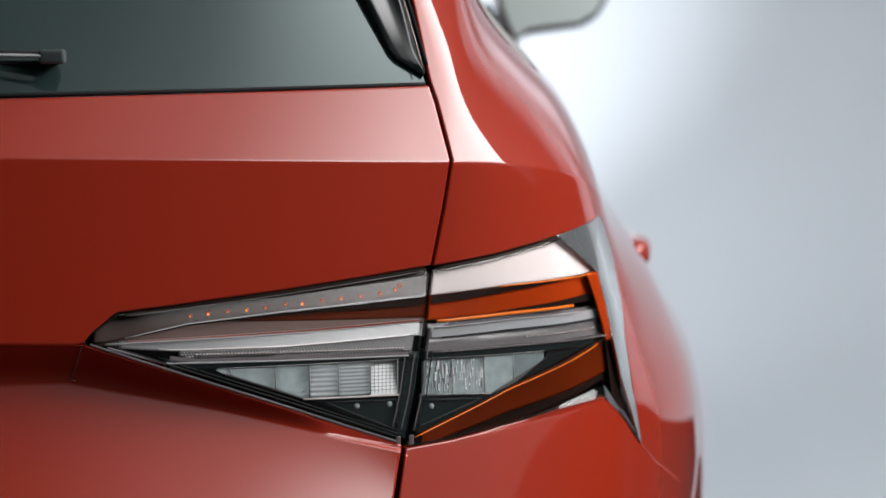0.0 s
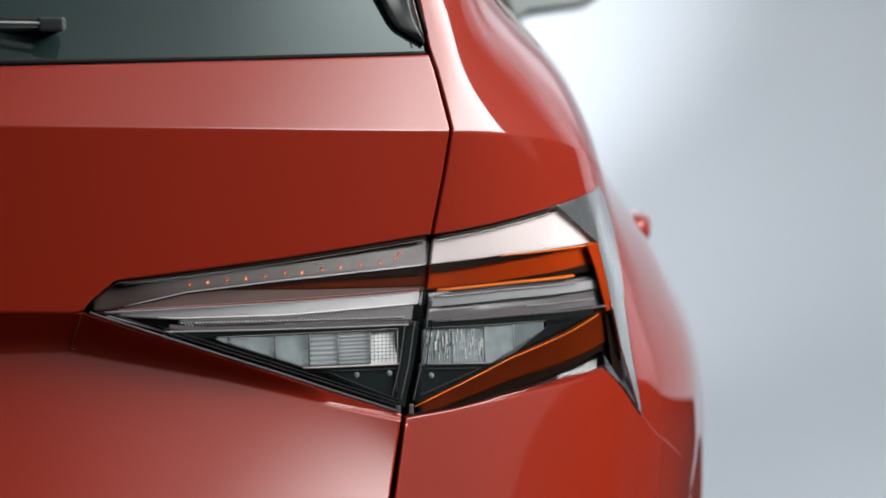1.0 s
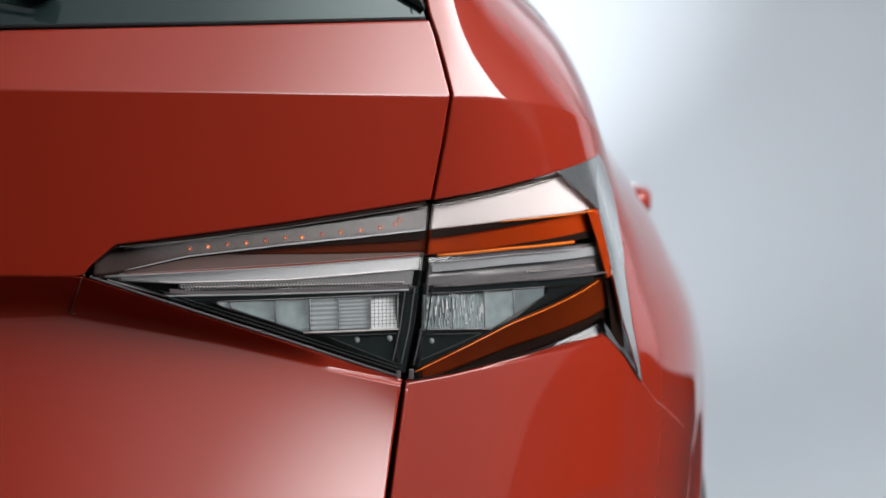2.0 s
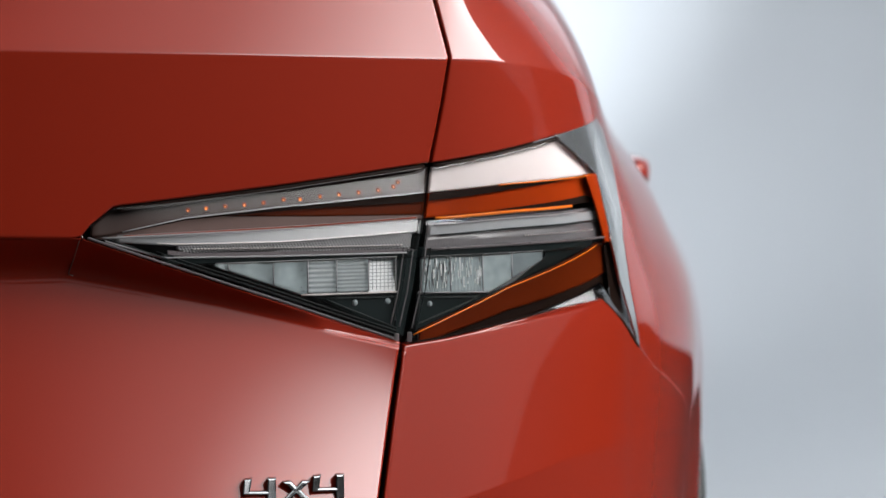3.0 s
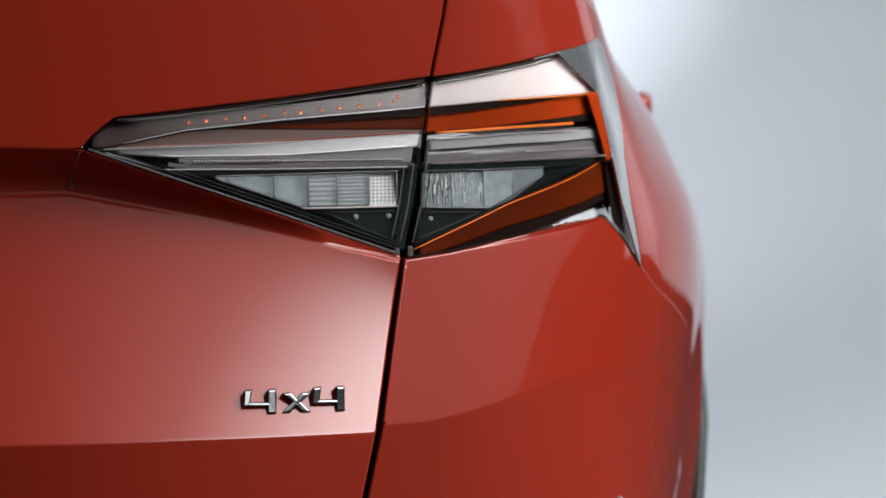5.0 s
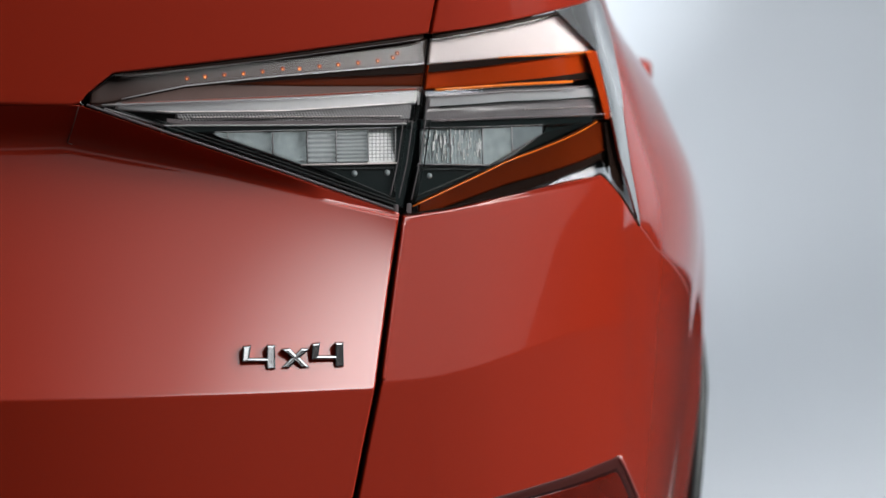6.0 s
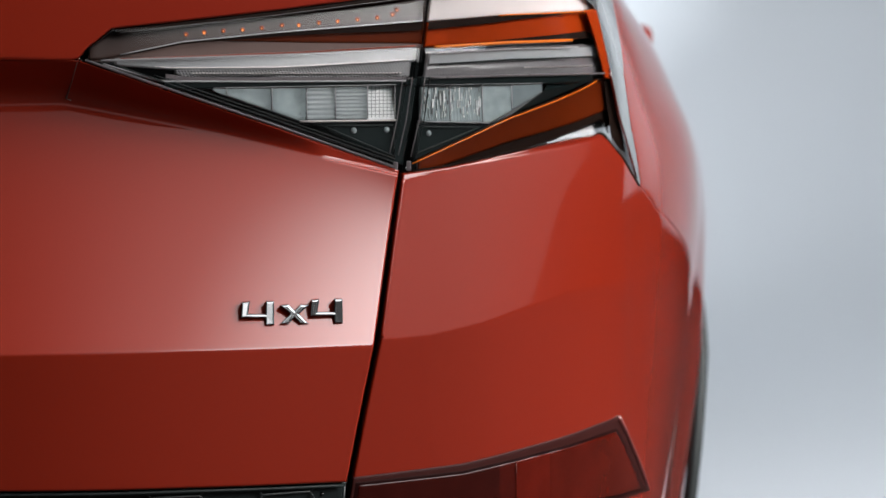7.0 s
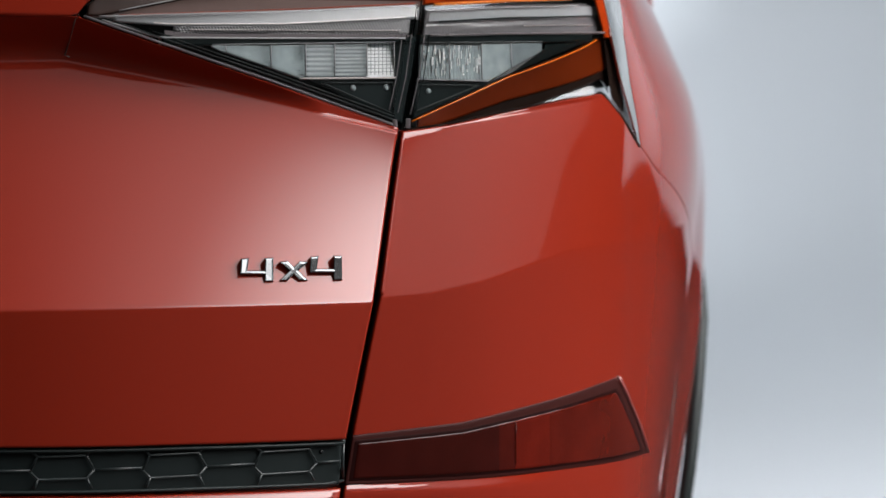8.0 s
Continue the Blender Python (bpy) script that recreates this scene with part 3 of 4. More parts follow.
# ---- tail lamp on the tailgate ----
def inner_lamp():
    shut = lambda z: seam(z) - GAP - .001
    tip = flat(-.3195)
    low = lambda s: lamp_low_in(s) + .0012
    top = lambda s: lamp_top_in(s) - np.interp(s, [-.31, -.24, -.02], [.0030, .0046, .0062])
    i1 = curve([(-.30, .9599), (-.23, .9741), (-.145, .9822), (-.013, .9919)])
    i2 = curve([(-.307, .9581), (-.273, .9583), (-.118, .9630), (-.019, .9675)])
    i3 = curve([(-.30, .9560), (-.241, .9510), (-.142, .9505), (-.027, .9558)])
    i4 = curve([(-.30, .9545), (-.224, .9431), (-.027, .9405)])
    i5 = curve([(-.307, .9571), (-.25, .9390), (-.025, .9373)])
    lamp = part("tail_lamp", slab([(-.318, .959), (-.290, .985), (-.145, 1.0005), (-.016, 1.017), (-.026, .93), (-.036, .857), (-.146, .897)], .034, .050), INNER, car,
                "inner tail lamp with clear lens, grey light bar and black trim")
    lines = ordered([low, i5, i3, i2, i1, top])
    fade = lambda d: (lambda s: d * step(-.318, -.240, s))
    relief = facet(lines, [fade(-.001), fade(-.005), fade(-.006), fade(-.0025), fade(-.004), lambda s: .0105 * step(-.345, .06, s)])
    p = sheet(lines, tip, shut, np.concatenate([np.linspace(0, .1, 20)[:-1], np.linspace(.1, .99, 60), [.995, 1]]), [14, 8, 8, 8, 14], 0, relief, lip=.012)
    skin_part("lens", p, LENS, lamp, "clear moulded lens").visible_shadow = False
    # upper band with its row of small emitters
    skin_part("band_panel", sheet(ordered([i1, top]), flat(-.312), shut, 60, [6], .001, lambda s, z: .010 + .2 * (z - i1(s)) * 1.2, lip=.006), SMOKE, lamp, "smoky grey band")
    size = random.Random(8)
    for s, z in [(-.228, .9807), (-.212, .9822), (-.195, .9836), (-.178, .9845), (-.161, .9859), (-.143, .9883), (-.128, .9883), (-.110, .9902), (-.093, .9916), (-.075, .9930), (-.057, .9945), (-.043, .9975), (-.039, 1.0015)]:
        bm = bmesh.new()
        bmesh.ops.create_uvsphere(bm, u_segments=10, v_segments=6, radius=size.uniform(.0006, .0013))
        at = skin(s, z)
        bmesh.ops.scale(bm, vec=(1.0, .8, 1.1), verts=bm.verts)
        bmesh.ops.translate(bm, vec=(at[0], at[1] + .0098, at[2]), verts=bm.verts)
        part("emitter", bm, EMITTER, lamp, smooth=True)
        bm = bmesh.new()
        bmesh.ops.create_cone(bm, cap_ends=True, segments=12, radius1=.0023, radius2=.0018, depth=.0012, matrix=Matrix.Translation((at[0], at[1] + .0106, at[2] + .0004)) @ Matrix.Rotation(radians(90), 4, "X"))
        part("emitter_cup", bm, AMBERDARK, lamp)
    skin_part("side_band", sheet(ordered([i2, i1]), flat(-.309), shut, 50, [6], .0006, lambda s, z: np.full_like(s, .013), lip=.005), BROWN, lamp, "smoky brown band")
    rail("red_line", [(s, float(i2(s)) + .0012) for s in np.linspace(-.285, -.022, 24)], .0075, .0007, AMBERDARK, lamp)
    wedge_low = curve([(-.215, .9770), (-.120, .9740), (-.013, .9720)])
    skin_part("red_band", sheet(ordered([wedge_low, lambda s: i1(s) - .0006]), flat(-.205), shut, 40, [6], .0002, lambda s, z: np.full_like(s, .0115), lip=.004), TAN, lamp, "brown amber plastic wedge")
    rail("bead", [(s, float(i1(s)) + .0004) for s in np.linspace(-.285, -.016, 30)], .0045, .0006, FROST, lamp)
    # shadow line under the upper band, laid in as a dark strip
    dark_low = lambda s: i1(s) - np.interp(s, [-.27, -.20, -.10, -.02], [.0012, .0022, .0048, .0085])
    skin_part("shade_band", sheet(ordered([dark_low, lambda s: i1(s) - .0005], .0002), flat(-.270), shut, 50, [4], 0, lambda s, z: np.full_like(s, .0078), lip=0), SOOT, lamp, "shade under the upper band, laid in as a black brown wedge")
    # light bar: bright ridge over a prism strip
    skin_part("light_bar", sheet(ordered([i4, i3]), flat(-.236), lambda z: seam(z) - .010, 420, [16], .0002,
                                 lambda s, z: .010 - .0011 * np.abs(np.sin(s * 1150 + 600 * z)) * np.abs(np.sin(z * 1400)), lip=.006), GREY, lamp, "grey prism light bar")
    skin_part("ridge", sheet(ordered([i3, i2]), flat(-.288), lambda z: seam(z) - .007, 50, [8], .0002, lambda s, z: .0085 + .06 * (z - i3(s)), lip=.006), RIDGE, lamp, "grey ridge")
    skin_part("lower_strip", sheet(ordered([lambda s: i4(s) - .0046, lambda s: i4(s) - .0004]), flat(-.246), lambda z: seam(z) - .008, 60, [5], .0002, lambda s, z: np.full_like(s, .0070), lip=.0), LILAC, lamp, "lilac grey strip under the light bar")
    rail("bead", [(-.300, .9552), (-.25, .9392), (-.16, .9378), (-.031, .9366)], .0044, .0009, FROST, lamp)
    rail("bead", [(-.302, .9582), (-.118, .9626), (-.024, .9666)], .004, .0010, FROST, lamp)
    # reflector cells
    rt = curve([(-.208, .9321), (-.039, .9328)])
    rl = curve([(-.208, .9318), (-.127, .9020), (-.040, .9013)])
    cuts = [-.206, -.192, -.152, -.121, -.095, -.066, -.041]
    for i, (a, b) in enumerate(zip(cuts, cuts[1:])):
        block("reflector_cell", rt, rl, a, b, .0085, lamp, WHITE if i == 5 else (RIBBED if i > 2 else CELL), [(0, 0), (0, 0), (0, 0), (7, 0), (9, 0), (0, 0)][i], .0012, lean=(.06, .34) if i == 5 else (.04, .06))
    # dark grid of the bright prism cell beside the gap
    for k in range(1, 7):
        c = -.066 + .025 * k / 7
        rail("grid_line", [(c, .9030), (c, .9320)], .0066, .0002, CELLDARK, lamp)
    for k in range(1, 9):
        z = .9025 + .0295 * k / 9
        rail("grid_line", [(-.0655, z), (-.0415, z)], .0066, .0002, CELLDARK, lamp)
    rail("bead", [(-.127, .9008), (-.0395, .9002)], .0078, .0009, PALE, lamp)
    # small moulded marks in the plain cells, and the dashes along the prism strip
    rng = random.Random(3)
    bm = bmesh.new()
    for k in range(16):
        s = rng.choice([-.190, -.172, -.151, -.128, -.123]) + rng.uniform(-.004, .004)
        t, l = float(rt(s)) - .002, float(rl(s)) + .002
        if t - l < .004:
            continue
        z, w, h = rng.uniform(l, t - .002), rng.uniform(.0002, .0009), rng.uniform(.0002, .0012)
        p = skin(s, z)
        box(bm, (p[0] - w, p[0] + w), (p[1] + .0068, p[1] + .012), (z, z + h), .0001)
    part("moulded_marks", bm, RIBBED, lamp)
    bm = bmesh.new()
    for s in np.arange(-.222, -.034, .0031):
        z = float(i4(s)) + .0030
        p = skin(s, z)
        box(bm, (p[0] - .0009, p[0] + .0009), (p[1] + .0062, p[1] + .010), (z - .0005, z + .0005), .0001)
    part("prism_dashes", bm, PALE, lamp, "row of bright prism dashes")
    for c in cuts[1:]:
        rail("divider", [(c, float(rl(c)) + .0008), (c, float(rt(c)) - .0004)], .0062, .0005, FROST, lamp)
    rail("bead", [(-.204, .9326), (-.040, .9333)], .0072, .0006, FROST, lamp)
    rail("bead", [(s, float(lamp_top_in(s)) - .0052) for s in np.linspace(-.285, -.017, 30)], .0030, .0003, LILAC, lamp)
    rail("bead", [(s, float(i3(s)) + .0002) for s in np.linspace(-.255, -.030, 24)], .0045, .0006, PALE, lamp)
    rail("bead", [(-.209, .9318), (-.127, .9008)], .012, .0006, INNER, lamp)
    # black trim round the cells, with the small triangle below
    skin_part("trim", sheet(ordered([lambda s: rt(s) + .0012, lambda s: i5(s) - .0008]), flat(-.246), lambda z: seam(z) - .006, 40, [5], 0, lambda s, z: np.full_like(s, .0065), lip=.02), INNER, lamp)
    bm = slab([(-.118, .8995), (-.036, .8985), (-.037, .8620), (-.047, .8640)], .012, .030, .0008)
    part("trim", bm, INNER, lamp)
    rail("bead", [(-.107, .8965), (-.0425, .8955), (-.0415, .8665), (-.107, .8965)], .0105, .0007, MATT, lamp)
    for s, z in ((-.079, .8913), (-.049, .8913)):
        bm = bmesh.new()
        bmesh.ops.create_uvsphere(bm, u_segments=12, v_segments=8, radius=.0030)
        at = skin(s, z)
        bmesh.ops.translate(bm, vec=(at[0], at[1] + .013, at[2]), verts=bm.verts)
        part("stud", bm, CELL, lamp, smooth=True)
    # rim of the lens along the lower edge and at the gap
    edge = [(s, float(lamp_low_in(s)) + .0025) for s in np.linspace(-.315, -.041, 24)]
    rail("rim", edge, .001, .0012, RIM, lamp, "dark grey moulded rim")
    rail("rim", [(s, z + .0046) for s, z in edge[2:]], .003, .0005, GRILLERIB, lamp)
    rail("rim", [(s, z + .0078) for s, z in edge[5:]], .004, .0004, GRILLERIB, lamp)
    # clear foot of the lens beside the gap
    at = skin(-.0405, .8585)
    part("lens_foot", box(bmesh.new(), (at[0] - .0022, at[0] + .0020), (at[1] - .001, at[1] + .004), (.8545, .8618), .0009), LILAC, lamp)
    for d in (.006, .0105, .0145):
        rail("upright", [(seam(z) - d, z) for z in np.linspace(.866 + d * .3, .94, 12)], .002 + d * .3, .0006, RIM if d > .012 or d < .008 else INNER, lamp)
    bm = slab([(-.0415, .937), (-.021, .937), (-.0345, .858), (-.0415, .862)], .010, .030, .0006)
    part("upright_trim", bm, INNER, lamp)
    rail("rim", [(float(s), float(lamp_top_in(s)) - .0035) for s in np.linspace(-.290, -.016, 20)], .006, .0030, SOOT, lamp)


# ---- tail lamp on the body corner ----
def outer_lamp():
    open_ = lambda z: seam(z) + GAP + .001
    low = lambda s: lamp_low_out(s) + .0012
    top = lambda s: lamp_top_out(s) - np.interp(s, [-.01, .10, .16, .25], [.0064, .0058, .0040, .0030])
    o1 = curve([(-.02, .9912), (-.006, .9921), (.068, .9972), (.1895, .9998), (.26, .998)])
    o2 = curve([(-.02, .9665), (-.008, .9668), (.068, .9701), (.141, .9712), (.188, .9728), (.26, .974)])
    bt = curve([(-.02, .9608), (.068, .9647), (.185, .9653), (.26, .965)])
    bb = curve([(-.02, .9381), (.066, .9391), (.191, .9381), (.26, .938)])
    diag = curve([(-.04, .8540), (-.026, .8592), (.065, .8985), (.174, .9320), (.26, .935)])
    lamp = part("tail_lamp", slab([(-.007, 1.015), (.06, 1.024), (.138, 1.035), (.20, 1.04), (.205, .95), (.200, .885), (.12, .879), (.06, .869), (-.026, .854), (-.018, .93)], .052, .060), INNER, car,
                "outer tail lamp with white, amber and dark red facets")
    lip_h = lambda s: np.interp(s, [-.04, .03, .08, .115, .145, .165, .176, .200, .25], [.0002, .0003, .0010, .0034, .0080, .0122, .0140, .003, .001])
    ledge = lambda s: low(s) + lip_h(s)
    lines = ordered([low, ledge, diag, bb, bt, o2, o1, top])
    right = lambda z: fin_inner(z) - .0006
    fade = lambda d: (lambda s: d * (1 - np.clip((s - .16) / .05, 0, 1)))
    relief = facet(lines, [lambda s: -.75 * lip_h(s), fade(-.001), fade(.000), fade(-.004), fade(-.005), fade(-.0035), fade(-.005), fade(-.0030)])
    p = sheet(lines, open_, right, np.concatenate([[0, .005], np.linspace(.01, 1, 80)]), [6, 8, 10, 8, 5, 10, 14], 0, relief, lip=.012)
    skin_part("lens", p, LENS, lamp, "clear moulded lens").visible_shadow = False
    stop = flat(.193)
    # the softbox mirrored in this facet is put into the band's pale colour
    skin_part("band_panel", sheet(ordered([o1, top]), open_, lambda z: fin_inner(z) - .004, 40, [8], .001, lambda s, z: .010 + .05 * np.maximum(z - o1(s), 0) + .004 * step(.08, .2, s), lip=.006), PALE, lamp, "pale band with the softbox's reflection put into its colour")
    skin_part("amber_band", sheet(ordered([lambda s: o2(s) + .0020, lambda s: o1(s) - .0030]), open_, flat(.203), 40, [8], .0006, lambda s, z: .012 + .012 * step(.1, .2, s), lip=.006), AMBER, lamp, "amber red plastic band")
    # tapered dark strip in place of the shade over the amber band
    dark_low = lambda s: o1(s) - np.interp(s, [-.02, .06, .14, .19], [.0085, .0068, .0022, .0010])
    skin_part("shade_band", sheet(ordered([dark_low, lambda s: o1(s) - .0012]), open_, flat(.188), 40, [4], 0, lambda s, z: .0072 + .012 * step(.1, .2, s), lip=0), SOOT, lamp, "shade over the amber band, laid in as a black brown wedge")
    rail("bead", [(s, float(o1(s)) - .0006) for s in np.linspace(.06, .185, 16)], .0045, .0007, LED, lamp)
    rail("rim", [(float(s), float(lamp_top_out(s)) - .0040) for s in np.linspace(-.006, .150, 20)], .005, .0022, SOOT, lamp)
    # second strip of laid-in shade, just above the bright amber bead
    arrow_low = curve([(.05, .9722), (.19, .9730)])
    arrow_top = curve([(.05, .9724), (.168, .9800), (.176, .9770), (.188, .9732)])
    skin_part("shade_band", sheet(ordered([arrow_low, arrow_top]), flat(.055), flat(.186), 30, [4], 0, lambda s, z: .0085 + .012 * step(.1, .2, s), lip=0), SOOT, lamp)
    rail("bead", [(s, float(o2(s)) + .0004) for s in np.linspace(-.004, .142, 16)], .0025, .0015, LED, lamp, "bright amber bead")
    skin_part("light_bar", sheet(ordered([bb, bt]), lambda z: seam(z) + .006, flat(.197), 440, [16], .0004,
                                 lambda s, z: .010 + .012 * step(.1, .2, s) + .0055 * np.clip((z - .947) / .015, 0, 1) - .0008 * np.abs(np.sin(s * 1150 + 500 * z)) * np.abs(np.sin(z * 1400)) * (z < .951), lip=.006), GUIDE, lamp, "grey prism light bar")
    rail("bead", [(s, float(bb(s)) + .0004) for s in np.linspace(-.008, .188, 20)], .003, .0011, LILAC, lamp)
    skin_part("ridge", sheet(ordered([lambda s: bt(s) - .0095, lambda s: bt(s) - .0012]), lambda z: seam(z) + .008, flat(.192), 54, [6], 0, lambda s, z: .0075 + .012 * step(.1, .2, s) + .10 * (z - bt(s) + .009), lip=0), RIDGE, lamp, "pale grey ridge")
    rail("bead", [(s, float(bt(s)) - .0104) for s in np.linspace(0, .178, 20)], .0070, .0007, INNER, lamp)
    bm = bmesh.new()
    for s in np.arange(.085, .172, .0030):
        z = float(bb(s)) + .0078
        p = skin(s, z)
        d = .0085 + .012 * float(step(.1, .2, s))
        box(bm, (p[0] - .0006, p[0] + .0006), (p[1] + d - .002, p[1] + d + .002), (z - .0005, z + .0005), .0001)
    part("prism_dashes", bm, PALE, lamp, "row of bright prism dashes")
    rt = curve([(-.015, .9319), (.103, .9310)])
    rl = curve([(-.021, .8996), (.047, .8965), (.102, .9240)])
    cuts = [-.0165, .010, .041, .070, .1015]
    for i, (a, b) in enumerate(zip(cuts, cuts[1:])):
        block("reflector_cell", rt, rl, a, b, .0085, lamp, CELL if i < 3 else CELLDARK, [(0, 12), (0, 10), (0, 2), (0, 0)][i], .0006, lean=(.05, .12) if i < 2 else (.04, .06))
    rail("bead", [(-.020, .8985), (.047, .8955)], .010, .0009, FROST, lamp)
    for c in cuts[1:-1]:
        rail("divider", [(c, float(rl(c)) + .0008), (c, float(rt(c)) - .0004)], .0062, .0005, FROST, lamp)
    rail("bead", [(-.014, .9325), (.102, .9316)], .0072, .0005, FROST, lamp)
    rail("bead", [(s, float(bt(s)) - .0004) for s in np.linspace(-.006, .150, 20)], .0055, .0006, FROST, lamp)
    # upright glints of moulded prisms, made as white and dark bars, in the two cells next to the gap
    rng = random.Random(5)
    for name, count, mat, label in (("prism_glints", 64, WHITE, "white bars standing in for glints of the prisms"), ("glint_gaps", 46, RIM, "dark bars between the glints")):
        bm = bmesh.new()
        for k in range(count):
            s, h, w = rng.uniform(-.0145, .039), rng.uniform(.0012, .0090), rng.uniform(.0002, .0006)
            z = rng.uniform(.9005, .9305 - h)
            p = skin(s, z)
            d = p[1] + .0078 + .05 * (s + .012) + .12 * (z - .898)
            box(bm, (p[0] - w, p[0] + w), (d - .0012 + .0006 * (mat is RIM), d + .004), (z, z + h), .0001)
        part(name, bm, mat, lamp, label)
    skin_part("trim", sheet(ordered([lambda s: rt(s) + .0012, lambda s: bb(s) - .0008]), lambda z: seam(z) + .004, flat(.165), 40, [5], 0, lambda s, z: .0065 + .01 * step(.1, .2, s), lip=.02), INNER, lamp)
    part("trim", slab([(.048, .8950), (.104, .9235), (.106, .9310), (.160, .9310), (.070, .9030), (.048, .8915)], .012, .026, .0006), INNER, lamp)
    part("trim", slab([(-.0215, .8965), (.046, .8935), (.056, .8960), (-.0235, .8625)], .012, .030, .0006), INNER, lamp)
    rail("bead", [(-.019, .8935), (.038, .8915), (-.021, .8690), (-.019, .8935)], .0105, .0007, MATT, lamp)
    bm = bmesh.new()
    bmesh.ops.create_uvsphere(bm, u_segments=12, v_segments=8, radius=.0028)
    at = skin(-.010, .8870)
    bmesh.ops.translate(bm, vec=(at[0], at[1] + .013, at[2]), verts=bm.verts)
    part("stud", bm, CELL, lamp, smooth=True)
    rail("edge_bead", [(s, float(diag(s))) for s in np.linspace(-.025, .172, 26)], .004, .0007, LED, lamp, "amber edge bead")
    skin_part("red_panel", sheet(ordered([curve([(-.03, .8505), (-.0064, .8555), (.0637, .8782), (.1222, .8912), (.196, .9066)]), lambda s: diag(s) - .0012]), flat(-.018), flat(.190), 50, [8], 0, lambda s, z: .010 + .012 * step(.1, .2, s), lip=.006), AMBERLOW, lamp, "dark amber lower facet")
    foot_line = curve([(-.03, .8505), (-.0064, .8555), (.0637, .8782), (.1222, .8912), (.196, .9066)])
    skin_part("lower_panel", sheet(ordered([lambda s: ledge(s) + .0008, lambda s: foot_line(s) - .0006]), flat(-.016), flat(.186), 40, [6], 0, lambda s, z: .014 + .012 * step(.1, .2, s), lip=.004), SOOT, lamp, "black brown lower edge")
    rail("rim", [(s, float(lamp_low_out(s)) + .0020) for s in np.linspace(-.028, .18, 24)], .001, .0010, SOOT, lamp)
    for d in (.006, .0105):
        rail("upright", [(seam(z) + d, z) for z in np.linspace(.866, .94, 12)], .002 + d * .3, .0006, RIM if d < .008 else INNER, lamp)
    # red edge where the lamp turns to the side, and the dark wedge behind it
    strip = sheet([curve([(.15, .935), (.25, .935)]), curve([(.15, .9985), (.25, .9985)])], lambda z: fin_inner(z) - np.interp(z, [.935, .97, .9985], [.0135, .0165, .0230]), lambda z: fin_inner(z) - .0008, 8, [20], 0, lambda s, z: np.full_like(s, .0030), lip=.005)
    skin_part("edge_strip", strip, AMBER, lamp, "amber edge strip")
    rail("edge_bead", [(.1990, .942), (.1990, .9330), (.2085, .895), (.2430, .833)], .003, .0018, DEEP, lamp)
    part("wedge", slab([(.186, .930), (.203, .930), (.214, .875), (.243, .832), (.19, .872)], .012, .016), SOOT, lamp)
    rail("rim", [(.1755, .8790), (.1895, .8688), (.2490, .8258)], .002, .0020, SOOT, lamp)
    at = skin(-.0285, .8575)
    part("lens_foot", box(bmesh.new(), (at[0] - .0022, at[0] + .0022), (at[1] - .001, at[1] + .004), (.8535, .8625), .0009), LILAC, lamp)
    # grey side fin that wraps onto the fender; the backdrop's reflection is put into its lighter grey
    fold = curve([(.80, .2495), (.8309, .2472), (.8819, .2178), (.9337, .2030), (.9674, .2000), (.9991, .1998), (1.0250, .2080), (1.0450, .2300), (1.06, .2440)])
    foot = lambda s: np.interp(s, [.20, .2480, .27], [.845, .8265, .8265])
    top_f = lambda s: np.interp(s, [.10, .1364, .2460, .29], [1.036, 1.0395, FIN_TOP - .001, FIN_TOP])
    fin = sheet([foot, top_f], lambda z: fold(z) + .0004, lambda z: fin_edge(z) - .0008, 20, [60], 0, lambda s, z: np.full_like(s, .0005), lip=.006)
    skin_part("side_fin", fin, FINGREY, lamp, "gloss side fin, light grey for the backdrop it reflects")
    face = sheet([flat(1.0005), top_f], lambda z: fin_inner(z) + .0006, lambda z: np.maximum(fold(z) - .0004, fin_inner(z) + .0012), 20, [30], 0, lambda s, z: .0005 + 0 * s, lip=.006)
    skin_part("fin_face", face, FINDARK, lamp, "gloss upper face of the fin, darker grey away from the backdrop")


inner_lamp()
outer_lamp()


# ---- badge ----
def badge():
    four = [(0, .97), (-.03, .31), (.72, .30), (.73, .0), (1.0, .01), (.985, .97), (.965, 1.0), (.73, 1.0), (.72, .47), (.20, .48), (.25, 1.0)]
    ex = [(0, .93), (.28, .96), (.50, .67), (.70, .96), (1.0, .93), (.66, .49), (1.0, .02), (.70, .0), (.50, .30), (.28, .0), (0, .02), (.34, .49)]
    root = part("badge", slab([(-.171, .7292), (-.0915, .7284), (-.0915, .7308), (-.171, .7315)], .0008, .0030), CHROME, car, "dark chrome 4x4 badge on the tailgate")
    for shape, s0, s1, z0, z1 in ((four, -.1758, -.1472, .7232, .7442), (ex, -.1422, -.1172, .7228, .7408), (four, -.1149, -.0869, .7219, .7436)):
        pts = [(s0 + u * (s1 - s0), z0 + v * (z1 - z0) - .0010 * u) for u, v in shape]
        bm = slab(pts, -.0030, .0015, 0)
        for v in bm.verts:
            if v.co.y < float(skin(v.co.x, v.co.z)[1]) - .002:
                v.co.y -= .35 * (v.co.z - z0)
        front = [ed for ed in bm.edges if all(v.co.y < float(skin(v.co.x, v.co.z)[1]) - .002 for v in ed.verts)]
        bmesh.ops.bevel(bm, geom=front, offset=.0016, segments=3, affect="EDGES", profile=.55)
        part("character", bm, CHROME, root)


badge()


